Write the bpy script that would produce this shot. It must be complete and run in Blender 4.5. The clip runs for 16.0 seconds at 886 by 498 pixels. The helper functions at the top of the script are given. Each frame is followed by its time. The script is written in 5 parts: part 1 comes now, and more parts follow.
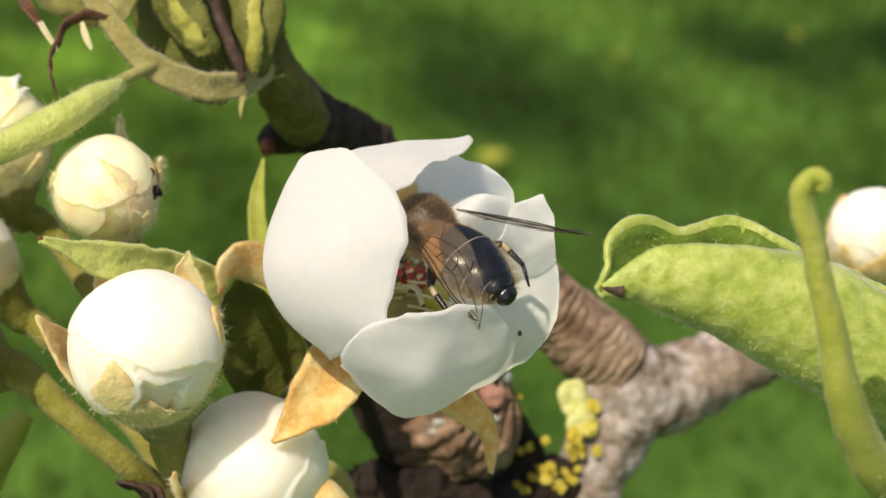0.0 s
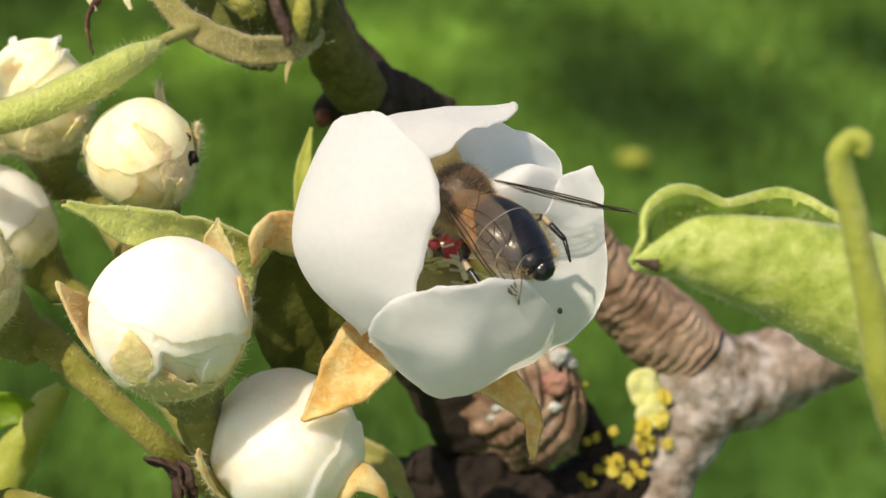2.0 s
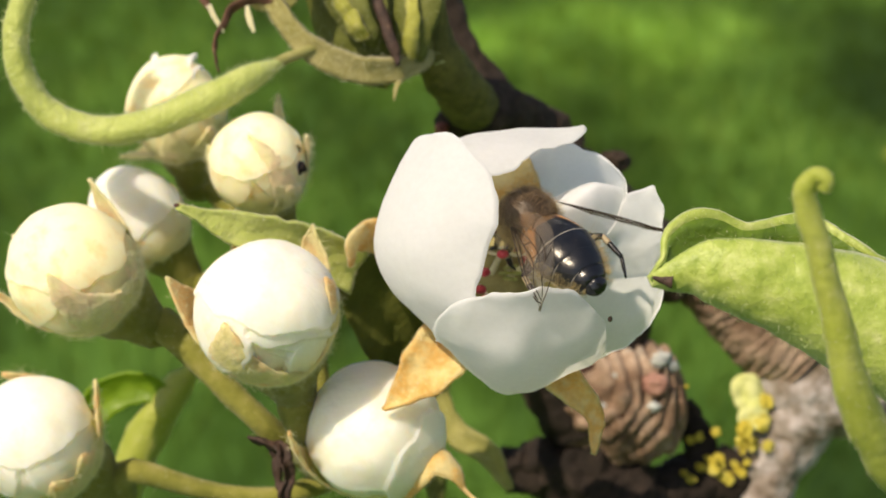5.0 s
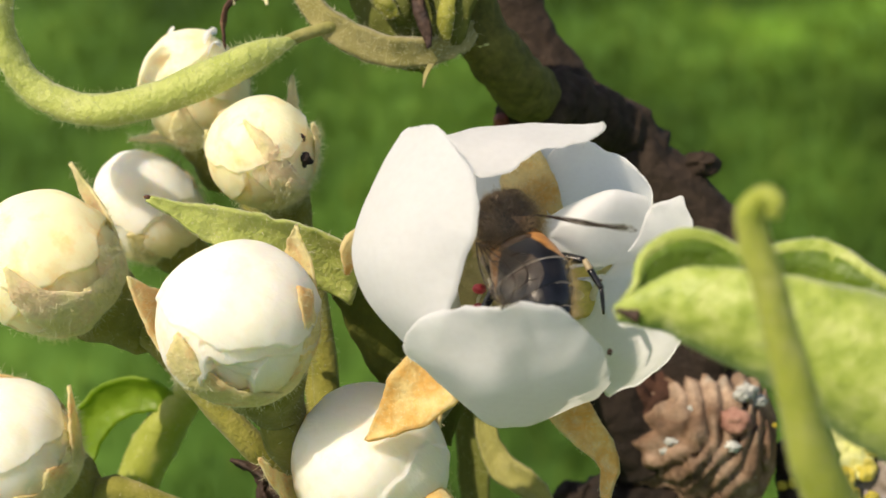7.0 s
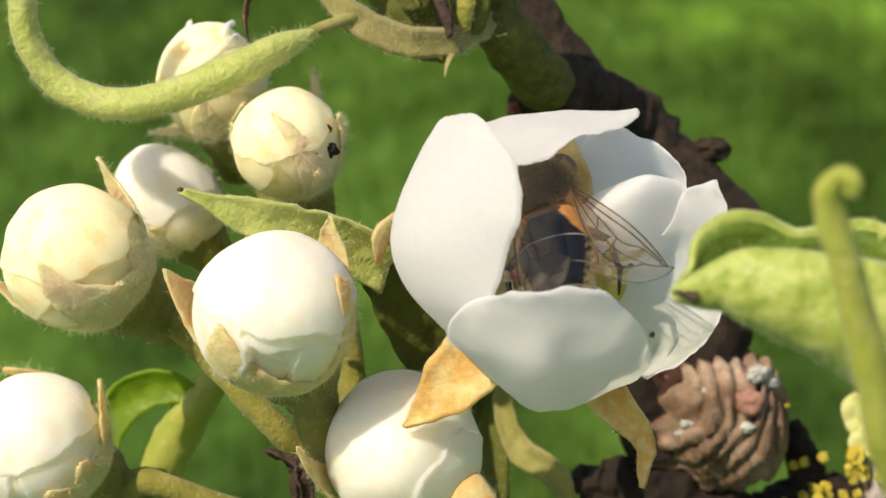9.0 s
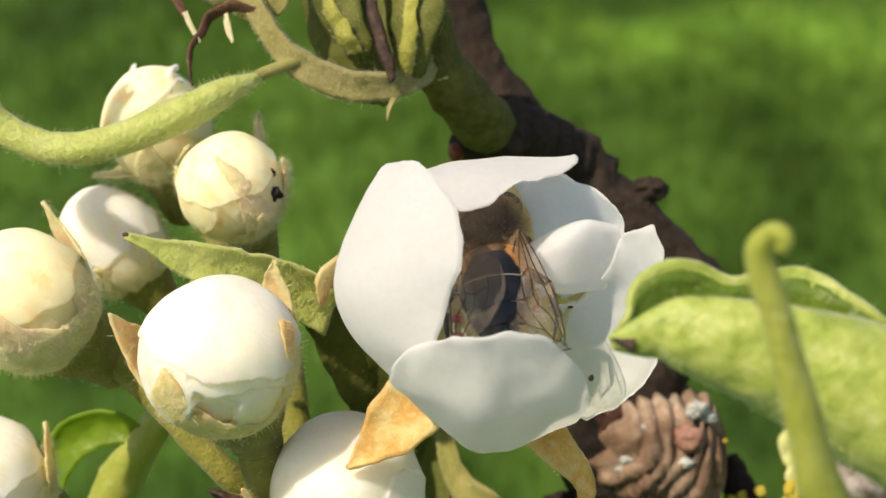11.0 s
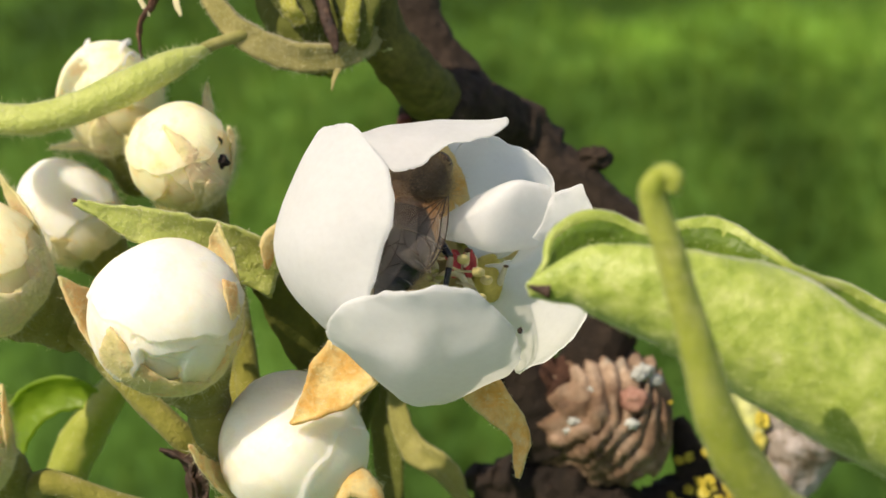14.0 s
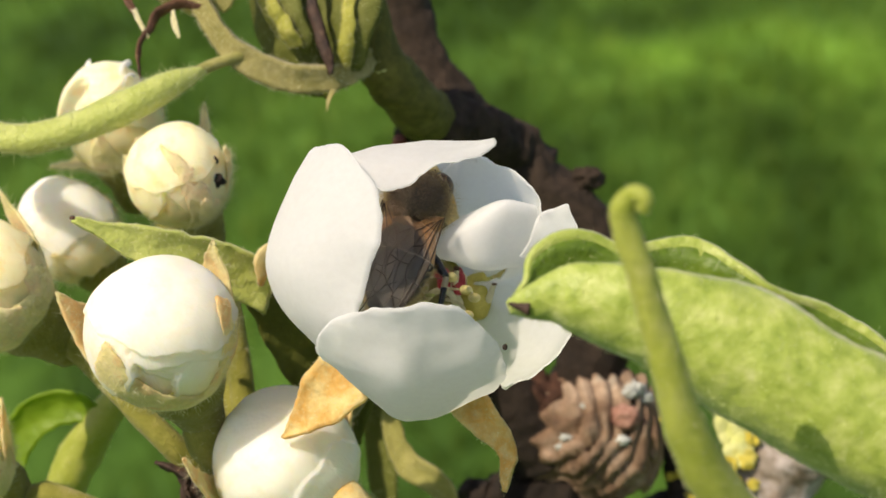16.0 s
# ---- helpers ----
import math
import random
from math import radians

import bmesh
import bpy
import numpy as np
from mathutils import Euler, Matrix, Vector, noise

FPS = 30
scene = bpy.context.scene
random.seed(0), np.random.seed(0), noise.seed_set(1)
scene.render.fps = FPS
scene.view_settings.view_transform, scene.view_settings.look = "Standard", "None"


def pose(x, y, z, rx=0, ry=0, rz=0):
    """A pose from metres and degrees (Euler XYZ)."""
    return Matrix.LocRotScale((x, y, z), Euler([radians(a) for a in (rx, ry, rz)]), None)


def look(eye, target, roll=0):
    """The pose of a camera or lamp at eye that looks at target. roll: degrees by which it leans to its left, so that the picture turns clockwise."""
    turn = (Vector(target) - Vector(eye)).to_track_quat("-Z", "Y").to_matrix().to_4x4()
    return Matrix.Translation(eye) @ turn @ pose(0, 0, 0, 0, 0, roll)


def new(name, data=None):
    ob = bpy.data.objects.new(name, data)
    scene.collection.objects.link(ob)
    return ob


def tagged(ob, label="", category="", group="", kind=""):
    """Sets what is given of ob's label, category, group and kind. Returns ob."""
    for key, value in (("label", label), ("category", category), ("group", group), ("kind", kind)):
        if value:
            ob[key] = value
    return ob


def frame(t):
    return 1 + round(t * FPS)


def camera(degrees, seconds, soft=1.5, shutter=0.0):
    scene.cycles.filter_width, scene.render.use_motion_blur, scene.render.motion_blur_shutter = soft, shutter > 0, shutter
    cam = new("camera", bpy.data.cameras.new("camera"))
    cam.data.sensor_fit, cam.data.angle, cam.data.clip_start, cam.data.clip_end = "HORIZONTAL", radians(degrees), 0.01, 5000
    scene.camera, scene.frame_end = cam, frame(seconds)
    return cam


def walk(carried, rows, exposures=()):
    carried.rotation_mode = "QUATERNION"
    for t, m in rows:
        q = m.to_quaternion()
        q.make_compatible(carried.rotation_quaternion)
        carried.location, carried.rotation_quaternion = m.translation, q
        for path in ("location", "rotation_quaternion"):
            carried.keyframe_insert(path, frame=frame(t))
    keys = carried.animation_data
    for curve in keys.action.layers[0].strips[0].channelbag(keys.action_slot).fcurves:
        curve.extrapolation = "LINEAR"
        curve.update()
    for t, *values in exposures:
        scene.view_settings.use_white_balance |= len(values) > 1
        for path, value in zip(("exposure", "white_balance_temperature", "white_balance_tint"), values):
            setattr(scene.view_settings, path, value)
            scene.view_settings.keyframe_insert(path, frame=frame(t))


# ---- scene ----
cam = camera(25.964, 16.0)
PATH = [
    (0, look((-0.02545, -0.16789, 1.25906), (0.00753, -0.01967, 1.20861), 0.704)),
    (0.5, look((-0.02257, -0.16397, 1.25648), (0.00754, -0.01501, 1.20642), 0.557)),
    (1, look((-0.02146, -0.16275, 1.25557), (0.00581, -0.01338, 1.20513), 0.668)),
    (1.5, look((-0.01603, -0.16286, 1.25403), (0.00843, -0.01312, 1.20323), 0.676)),
    (2, look((-0.01580, -0.16204, 1.25420), (0.00566, -0.01175, 1.20369), 0.415)),
    (2.5, look((-0.01076, -0.16040, 1.25172), (0.00913, -0.00995, 1.20105), 0.037)),
    (3, look((-0.00973, -0.16261, 1.25428), (0.00795, -0.01171, 1.20412), -0.341)),
    (3.5, look((-0.01381, -0.16673, 1.25539), (0.00043, -0.01552, 1.20509), -0.614)),
    (4, look((-0.01302, -0.17263, 1.25578), (-0.00269, -0.02105, 1.20563), -0.706)),
    (4.5, look((-0.00926, -0.17674, 1.25913), (-0.00391, -0.02505, 1.20851), -0.619)),
    (4.7, look((-0.00595, -0.17725, 1.26067), (-0.00264, -0.02565, 1.20961), -0.542)),
    (6.8, look((0.02412, -0.15567, 1.25718), (-0.00112, -0.00654, 1.20499), -1.084)),
    (7, look((0.02247, -0.15261, 1.25477), (-0.00239, -0.00343, 1.20254), -1.002)),
    (7.5, look((0.02045, -0.15368, 1.25780), (-0.00526, -0.00494, 1.20476), -1.446)),
    (8, look((0.02072, -0.15297, 1.25120), (-0.00242, -0.00421, 1.19702), -1.265)),
    (8.5, look((0.01724, -0.15904, 1.25829), (-0.00583, -0.01010, 1.20461), -1.656)),
    (9, look((0.01496, -0.15537, 1.25505), (-0.00457, -0.00563, 1.20216), -1.287)),
    (9.5, look((0.01838, -0.15878, 1.25692), (0.00081, -0.00854, 1.20476), -1.013)),
    (9.7, look((0.01708, -0.15601, 1.25734), (0.00051, -0.00549, 1.20569), -1.174)),
    (11.8, look((0.01441, -0.15990, 1.25790), (-0.00019, -0.00899, 1.20678), -0.814)),
    (12, look((0.01408, -0.16138, 1.25869), (-0.00122, -0.01041, 1.20797), -0.965)),
    (12.5, look((0.01531, -0.16464, 1.25624), (0.00072, -0.01378, 1.20498), -1.040)),
    (13, look((0.01517, -0.16242, 1.25730), (0.00040, -0.01156, 1.20611), -1.412)),
    (13.5, look((0.01988, -0.16515, 1.25732), (0.00523, -0.01450, 1.20544), -1.470)),
    (14, look((0.02110, -0.16239, 1.25608), (0.00604, -0.01160, 1.20474), -1.494)),
    (14.5, look((0.01988, -0.16782, 1.26099), (0.00284, -0.01701, 1.21034), -1.802)),
    (15, look((0.01888, -0.16394, 1.25626), (0.00268, -0.01295, 1.20587), -1.494)),
    (15.5, look((0.02017, -0.16586, 1.26090), (0.00286, -0.01483, 1.21101), -1.755)),
    (16, look((0.02383, -0.16527, 1.25704), (0.00728, -0.01414, 1.20720), -1.421)),
]
walk(cam, PATH, exposures=[(0, 0.08, 7900, 13), (16, 0.08, 7900, 13)])

# the lens of a small phone camera: soft behind and before the blossom
cam.data.dof.use_dof = True
cam.data.dof.focus_distance = 0.155
cam.data.dof.aperture_fstop = 46.0

# ---- light ----
SUN_DIR = Vector((-0.44, -0.46, 0.77)).normalized()
world = bpy.data.worlds.new("sky")
scene.world = world
world.use_nodes = True
_nt = world.node_tree
_sky = _nt.nodes.new("ShaderNodeTexSky")
_sky.sky_type, _sky.sun_disc = "NISHITA", False
_sky.sun_elevation = math.asin(SUN_DIR.z)
_sky.sun_rotation = math.atan2(SUN_DIR.x, SUN_DIR.y)
_nt.links.new(_sky.outputs[0], _nt.nodes["Background"].inputs[0])
_nt.nodes["Background"].inputs[1].default_value = 0.14
_sun = bpy.data.lights.new("sun", "SUN")
_sun.energy, _sun.angle, _sun.color = 4.3, radians(0.53), (1.0, 0.94, 0.83)
new("sun", _sun).matrix_world = look(SUN_DIR * 5, (0, 0, 0))

# ---- frame of the blossom: millimetres, x right, y up the picture, z to the viewer ----
TILT = radians(20)
AXES = Matrix(((1, 0, 0), (0, math.sin(TILT), -math.cos(TILT)), (0, math.cos(TILT), math.sin(TILT))))
HEIGHT = Vector((0, 0, 1.2))


def spot(p):
    """Rigid pose at p of the blossom's frame, with that frame's axes."""
    return Matrix.Translation(HEIGHT + AXES @ (Vector(p) * 0.001)) @ AXES.to_4x4()


def aimed(p, axis, twist=0.0):
    """Rigid pose at p whose z runs along axis."""
    z = Vector(axis).normalized()
    x = Vector((0, 1, 0)).cross(z)
    x = x.normalized() if x.length > 1e-3 else Vector((1, 0, 0))
    m = Matrix((x, z.cross(x), z)).transposed()
    return spot(p) @ m.to_4x4() @ Matrix.Rotation(radians(twist), 4, "Z")


def thing(name, m, label, category, group="", kind=""):
    ob = new(name)
    ob.empty_display_size = 0.002
    ob.matrix_world = m
    return tagged(ob, label, category, group, kind)


UNIT = 0.001


def part(name, bm, material, parent, label="", kind="", local=None):
    """One mesh object under parent, from a bmesh in millimetres of the parent's space."""
    me = bpy.data.meshes.new(name)
    bmesh.ops.scale(bm, vec=(UNIT, UNIT, UNIT), verts=bm.verts)
    bm.to_mesh(me)
    bm.free()
    for poly in me.polygons:
        poly.use_smooth = True
    me.materials.append(material)
    ob = new(name, me)
    if parent:
        ob.parent = parent
    if local is not None:
        ob.matrix_local = local
    return tagged(ob, label, kind=kind)


# ---- materials ----
def mat(name):
    m = bpy.data.materials.new(name)
    m.use_nodes = True
    nt = m.node_tree
    return m, nt, nt.nodes["Principled BSDF"], nt.nodes["Material Output"]


def coords(nt, scale, space="Object", stretch=(1, 1, 1)):
    tc = nt.nodes.new("ShaderNodeTexCoord")
    mp = nt.nodes.new("ShaderNodeMapping")
    mp.inputs["Scale"].default_value = [scale * s for s in stretch]
    nt.links.new(tc.outputs[space], mp.inputs[0])
    return mp.outputs[0]


def noise_tex(nt, scale, detail=4.0, rough=0.55, stretch=(1, 1, 1), distort=0.0):
    n = nt.nodes.new("ShaderNodeTexNoise")
    n.inputs["Scale"].default_value = 1.0
    n.inputs["Detail"].default_value = detail
    n.inputs["Roughness"].default_value = rough
    n.inputs["Distortion"].default_value = distort
    nt.links.new(coords(nt, scale, stretch=stretch), n.inputs["Vector"])
    return n.outputs["Fac"]


def ramp(nt, fac, *stops):
    r = nt.nodes.new("ShaderNodeValToRGB")
    el = r.color_ramp.elements
    while len(el) < len(stops):
        el.new(0.5)
    for e, (p, c) in zip(el, stops):
        e.position, e.color = p, (*c, 1)
    nt.links.new(fac, r.inputs[0])
    return r.outputs[0]


def mixc(nt, fac, a, b, kind="MIX"):
    m = nt.nodes.new("ShaderNodeMix")
    m.data_type, m.blend_type = "RGBA", kind
    for sock, v in ((m.inputs["Factor"], fac), (m.inputs["A"], a), (m.inputs["B"], b)):
        if hasattr(v, "links"):
            nt.links.new(v, sock)
        else:
            sock.default_value = v if isinstance(v, float) else (*v, 1)
    return m.outputs["Result"]


def bump(nt, bsdf, height, strength, dist):
    b = nt.nodes.new("ShaderNodeBump")
    b.inputs["Strength"].default_value = strength
    b.inputs["Distance"].default_value = dist
    nt.links.new(height, b.inputs["Height"])
    nt.links.new(b.outputs[0], bsdf.inputs["Normal"])
    return b.outputs[0]


def thin(nt, bsdf, out, color, amount):
    """Let light through a thin sheet."""
    tr = nt.nodes.new("ShaderNodeBsdfTranslucent")
    mx = nt.nodes.new("ShaderNodeMixShader")
    mx.inputs[0].default_value = amount
    if hasattr(color, "links"):
        nt.links.new(color, tr.inputs[0])
    else:
        tr.inputs[0].default_value = (*color, 1)
    nt.links.new(bsdf.outputs[0], mx.inputs[1])
    nt.links.new(tr.outputs[0], mx.inputs[2])
    nt.links.new(mx.outputs[0], out.inputs[0])


def plain(name, stops, scale, rough=0.6, bumpy=0.0, bscale=None, bdist=0.0002, spec=0.5, metal=0.0, see=0.0, seecol=None,
          stretch=(1, 1, 1), detail=4.0, sheen=0.0):
    m, nt, b, out = mat(name)
    col = ramp(nt, noise_tex(nt, scale, detail, stretch=stretch), *stops)
    fine = noise_tex(nt, scale * 7, 3.0)
    col = mixc(nt, 0.35, col, ramp(nt, fine, (0.3, (0.72, 0.72, 0.72)), (0.7, (1.12, 1.12, 1.12))), "MULTIPLY")
    nt.links.new(col, b.inputs["Base Color"])
    b.inputs["Roughness"].default_value = rough
    b.inputs["Specular IOR Level"].default_value = spec
    b.inputs["Metallic"].default_value = metal
    b.inputs["Sheen Weight"].default_value = sheen
    if bumpy:
        bump(nt, b, noise_tex(nt, bscale or scale * 3, 5.0, stretch=stretch), bumpy, bdist)
    if see:
        thin(nt, b, out, seecol if seecol else col, see)
    return m


PETAL = plain("petal_white", ((0.3, (0.90, 0.92, 0.95)), (0.7, (0.93, 0.945, 0.97))), 260, 0.5, 0.3, 420, 0.0003, 0.3, see=0.69,
              seecol=(0.98, 0.98, 0.98))


def bud_petal_material(name, low, high, tip, blush):
    """White petal skin, creamier to the base of the bud."""
    m, nt, b, out = mat(name)
    tc = nt.nodes.new("ShaderNodeTexCoord")
    sp = nt.nodes.new("ShaderNodeSeparateXYZ")
    nt.links.new(tc.outputs["Object"], sp.inputs[0])
    mr = nt.nodes.new("ShaderNodeMapRange")
    mr.inputs["From Min"].default_value, mr.inputs["From Max"].default_value = low, high
    nt.links.new(sp.outputs["Z"], mr.inputs[0])
    wob = nt.nodes.new("ShaderNodeMath")
    wob.operation = "MULTIPLY_ADD"
    nt.links.new(noise_tex(nt, 320, 3.0), wob.inputs[0])
    wob.inputs[1].default_value = 0.5
    add = nt.nodes.new("ShaderNodeMath")
    nt.links.new(mr.outputs[0], add.inputs[0])
    wob.inputs[2].default_value = -0.25
    nt.links.new(wob.outputs[0], add.inputs[1])
    col = ramp(nt, add.outputs[0], (0.0, (0.72, 0.62, 0.24)), (0.35, (0.90, 0.80, 0.48)), (0.85, tip))
    blot = ramp(nt, noise_tex(nt, 420, 4.0, 0.6), (0.5, (1, 1, 1)), (0.68, blush))
    col = mixc(nt, 1.0, col, blot, "MULTIPLY")
    nt.links.new(col, b.inputs["Base Color"])
    b.inputs["Roughness"].default_value = 0.5
    b.inputs["Specular IOR Level"].default_value = 0.35
    b.inputs["Subsurface Weight"].default_value = 0.8
    b.inputs["Subsurface Scale"].default_value = 0.004
    b.inputs["Subsurface Radius"].default_value = (1.0, 0.85, 0.6)
    bump(nt, b, noise_tex(nt, 260, 5.0, 0.6, (1.6, 1.6, 0.5)), 0.5, 0.0006)
    return m


BUD_WHITE = bud_petal_material("bud_white", -0.006, 0.001, (0.84, 0.82, 0.73), (0.97, 0.95, 0.88))
BUD_CREAM = bud_petal_material("bud_cream", -0.004, 0.006, (0.95, 0.87, 0.58), (0.98, 0.84, 0.66))
SEPAL = plain("sepal_felt", ((0.30, (0.90, 0.80, 0.46)), (0.46, (0.89, 0.72, 0.35)), (0.60, (0.84, 0.52, 0.16)), (0.72, (0.89, 0.76, 0.42))),
              300, 0.85, 0.6, 2200, 0.0003, 0.2, see=0.36, sheen=0.3)
SEPAL_GREEN = plain("sepal_greenish", ((0.3, (0.82, 0.76, 0.34)), (0.48, (0.94, 0.85, 0.50)), (0.63, (0.93, 0.66, 0.33)), (0.8, (0.86, 0.78, 0.40))),
                    330, 0.85, 0.6, 2200, 0.0003, 0.2, see=0.42, sheen=0.2)
SEPAL_CREAM = plain("sepal_cream", ((0.3, (0.80, 0.77, 0.33)), (0.46, (0.94, 0.87, 0.53)), (0.62, (0.96, 0.77, 0.52)), (0.8, (0.87, 0.82, 0.42))),
                    260, 0.85, 0.6, 2200, 0.0003, 0.2, see=0.34, sheen=0.2)
FELT = plain("receptacle_felt", ((0.3, (0.17, 0.175, 0.03)), (0.55, (0.27, 0.26, 0.06)), (0.8, (0.40, 0.35, 0.13))), 420, 0.9, 0.8, 2600, 0.0003, 0.15, see=0.12, seecol=(0.4, 0.42, 0.06), sheen=0.15)
STEM = plain("stem_green", ((0.3, (0.07, 0.08, 0.018)), (0.6, (0.125, 0.13, 0.034)), (0.8, (0.22, 0.205, 0.075))), 380, 0.7, 0.5, 1800, 0.0002, 0.3, sheen=0.3)
LEAF_OUT = plain("leaf_pale_felt", ((0.3, (0.45, 0.53, 0.115)), (0.55, (0.55, 0.62, 0.17)), (0.8, (0.64, 0.68, 0.28))), 420, 0.5, 0.8, 1300, 0.0004, 0.5,
                 see=0.25, seecol=(0.50, 0.58, 0.08), sheen=0.4)
LEAF_GLOW = plain("leaf_bright_green", ((0.3, (0.16, 0.28, 0.02)), (0.6, (0.26, 0.40, 0.04)), (0.8, (0.36, 0.48, 0.08))), 300, 0.4, 0.5, 1100, 0.0003, 0.5, see=0.45, seecol=(0.40, 0.62, 0.03))
LEAF_FOLD = plain("leaf_folded_felt", ((0.3, (0.23, 0.32, 0.04)), (0.5, (0.35, 0.44, 0.085)), (0.66, (0.45, 0.52, 0.15)), (0.8, (0.57, 0.61, 0.27))), 700, 0.45, 0.55, 900, 0.0004, 0.45,
                  see=0.07, seecol=(0.40, 0.50, 0.06), sheen=0.3)
LEAF_DARK = plain("leaf_upper_green", ((0.3, (0.08, 0.15, 0.012)), (0.6, (0.13, 0.22, 0.02)), (0.8, (0.19, 0.28, 0.035))), 300, 0.4, 0.6, 1100, 0.0004, 0.5,
                  see=0.12, seecol=(0.22, 0.36, 0.03))
LEAF_YOUNG = plain("leaf_young", ((0.3, (0.38, 0.44, 0.06)), (0.6, (0.50, 0.54, 0.12)), (0.8, (0.60, 0.60, 0.22))), 300, 0.5, 0.5, 1300, 0.0003, 0.4,
                   see=0.35, seecol=(0.46, 0.58, 0.05), sheen=0.2)
OLIVE = plain("leaf_olive", ((0.3, (0.24, 0.24, 0.06)), (0.6, (0.38, 0.36, 0.12)), (0.8, (0.50, 0.45, 0.20))), 260, 0.75, 0.6, 1600, 0.0003, 0.3, see=0.2, sheen=0.2)
EDGE_BROWN = plain("withered_brown", ((0.3, (0.05, 0.02, 0.011)), (0.6, (0.13, 0.055, 0.028)), (0.8, (0.34, 0.22, 0.11))), 900, 0.7, 0.7, 3000, 0.0003)
DARK_SPOT = plain("rot_black", ((0.3, (0.008, 0.005, 0.004)), (0.7, (0.03, 0.015, 0.01))), 1500, 0.8, 0.5, 3000, 0.0002)
HAIR = plain("plant_hair", ((0.3, (0.80, 0.75, 0.50)), (0.7, (0.88, 0.84, 0.64))), 500, 0.6, see=0.5, seecol=(0.9, 0.86, 0.62))

HAIR_GREEN = plain("leaf_hair", ((0.3, (0.62, 0.66, 0.34)), (0.7, (0.76, 0.78, 0.50))), 500, 0.6, see=0.5, seecol=(0.8, 0.84, 0.5))


def bark_material(name, stops, scale, stretch=(1, 1, 1), bdist=0.0008, crust=None, amount=0.5):
    m, nt, b, out = mat(name)
    col = ramp(nt, noise_tex(nt, scale, 6.0, 0.65, stretch, 0.6), *stops)
    col = mixc(nt, 0.6, col, ramp(nt, noise_tex(nt, scale * 6, 4.0), (0.3, (0.45, 0.45, 0.45)), (0.7, (1.25, 1.2, 1.15))), "MULTIPLY")
    if crust:
        fac = ramp(nt, noise_tex(nt, scale * 0.8, 5.0, 0.6), (amount - 0.05, (0, 0, 0)), (amount + 0.06, (1, 1, 1)))
        col = mixc(nt, fac, col, ramp(nt, noise_tex(nt, scale * 3, 4.0), *crust))
    nt.links.new(col, b.inputs["Base Color"])
    b.inputs["Roughness"].default_value = 0.85
    b.inputs["Specular IOR Level"].default_value = 0.25
    bump(nt, b, noise_tex(nt, scale * 4, 6.0, 0.65, stretch), 0.8, bdist)
    return m


BARK_DARK = bark_material("bark_dark", ((0.3, (0.022, 0.016, 0.012)), (0.6, (0.055, 0.038, 0.028)), (0.8, (0.10, 0.07, 0.05))), 160)
# the dark bark's colours taken lower, with shade put into them
BARK_SHADED = bark_material("bark_dark_shaded", ((0.3, (0.012, 0.009, 0.007)), (0.6, (0.030, 0.021, 0.016)), (0.8, (0.062, 0.044, 0.033))), 160)
BARK_RINGED = bark_material("bark_ringed", ((0.28, (0.045, 0.027, 0.018)), (0.45, (0.19, 0.12, 0.08)), (0.7, (0.50, 0.38, 0.29))), 120,
                            crust=((0.4, (0.42, 0.40, 0.36)), (0.6, (0.50, 0.52, 0.46))), amount=0.68)
BARK_GREY = bark_material("bark_grey_crust", ((0.3, (0.16, 0.11, 0.08)), (0.6, (0.32, 0.25, 0.20))), 110,
                          crust=((0.35, (0.12, 0.09, 0.06)), (0.45, (0.23, 0.19, 0.155)), (0.62, (0.46, 0.41, 0.40))), amount=0.46)
TWIG_GREEN = bark_material("twig_green", ((0.3, (0.08, 0.08, 0.02)), (0.6, (0.16, 0.155, 0.04)), (0.8, (0.24, 0.20, 0.075))), 200, bdist=0.0003)
LICHEN = plain("lichen_yellow", ((0.3, (0.40, 0.30, 0.03)), (0.55, (0.56, 0.47, 0.08)), (0.75, (0.52, 0.50, 0.20))), 500, 0.85, 0.8, 1500, 0.0004, 0.2)
LICHEN_PALE = plain("lichen_pale", ((0.3, (0.52, 0.55, 0.16)), (0.55, (0.58, 0.60, 0.28)), (0.8, (0.66, 0.60, 0.12))), 350, 0.85, 0.6, 1500, 0.0004, 0.2)
LICHEN_GREY = plain("lichen_grey", ((0.3, (0.34, 0.36, 0.34)), (0.7, (0.62, 0.64, 0.62))), 500, 0.9, 0.8, 1500, 0.0004, 0.2)


# ---- shapes ----
def spline(pts, n):
    """n + 1 points, evenly in parameter, on the smooth curve through rows of any length."""
    p = np.array(pts, float)
    k = len(p) - 1
    ext = np.vstack([2 * p[0] - p[1], p, 2 * p[-1] - p[-2]])
    out = []
    for i in range(n + 1):
        s = min(i * k / n, k - 1e-9)
        j, f = int(s), s - int(s)
        a, b, c, d = ext[j:j + 4]
        out.append(0.5 * (2 * b + (c - a) * f + (2 * a - 5 * b + 4 * c - d) * f * f + (3 * b - a - 3 * c + d) * f ** 3))
    return np.array(out)


def grid_faces(bm, rows, close_u=False):
    for a, b in zip(rows, rows[1:]):
        m = len(a)
        for i in range(m if close_u else m - 1):
            bm.faces.new((a[i], a[(i + 1) % m], b[(i + 1) % m], b[i]))


def frames_along(c, up):
    """Tangent, up and side vectors along a curve."""
    out, u = [], Vector(up)
    for i in range(len(c)):
        t = Vector(c[min(i + 1, len(c) - 1)] - c[max(i - 1, 0)]).normalized()
        u = (u - t * u.dot(t)).normalized()
        out.append((t, u.copy(), t.cross(u)))
    return out


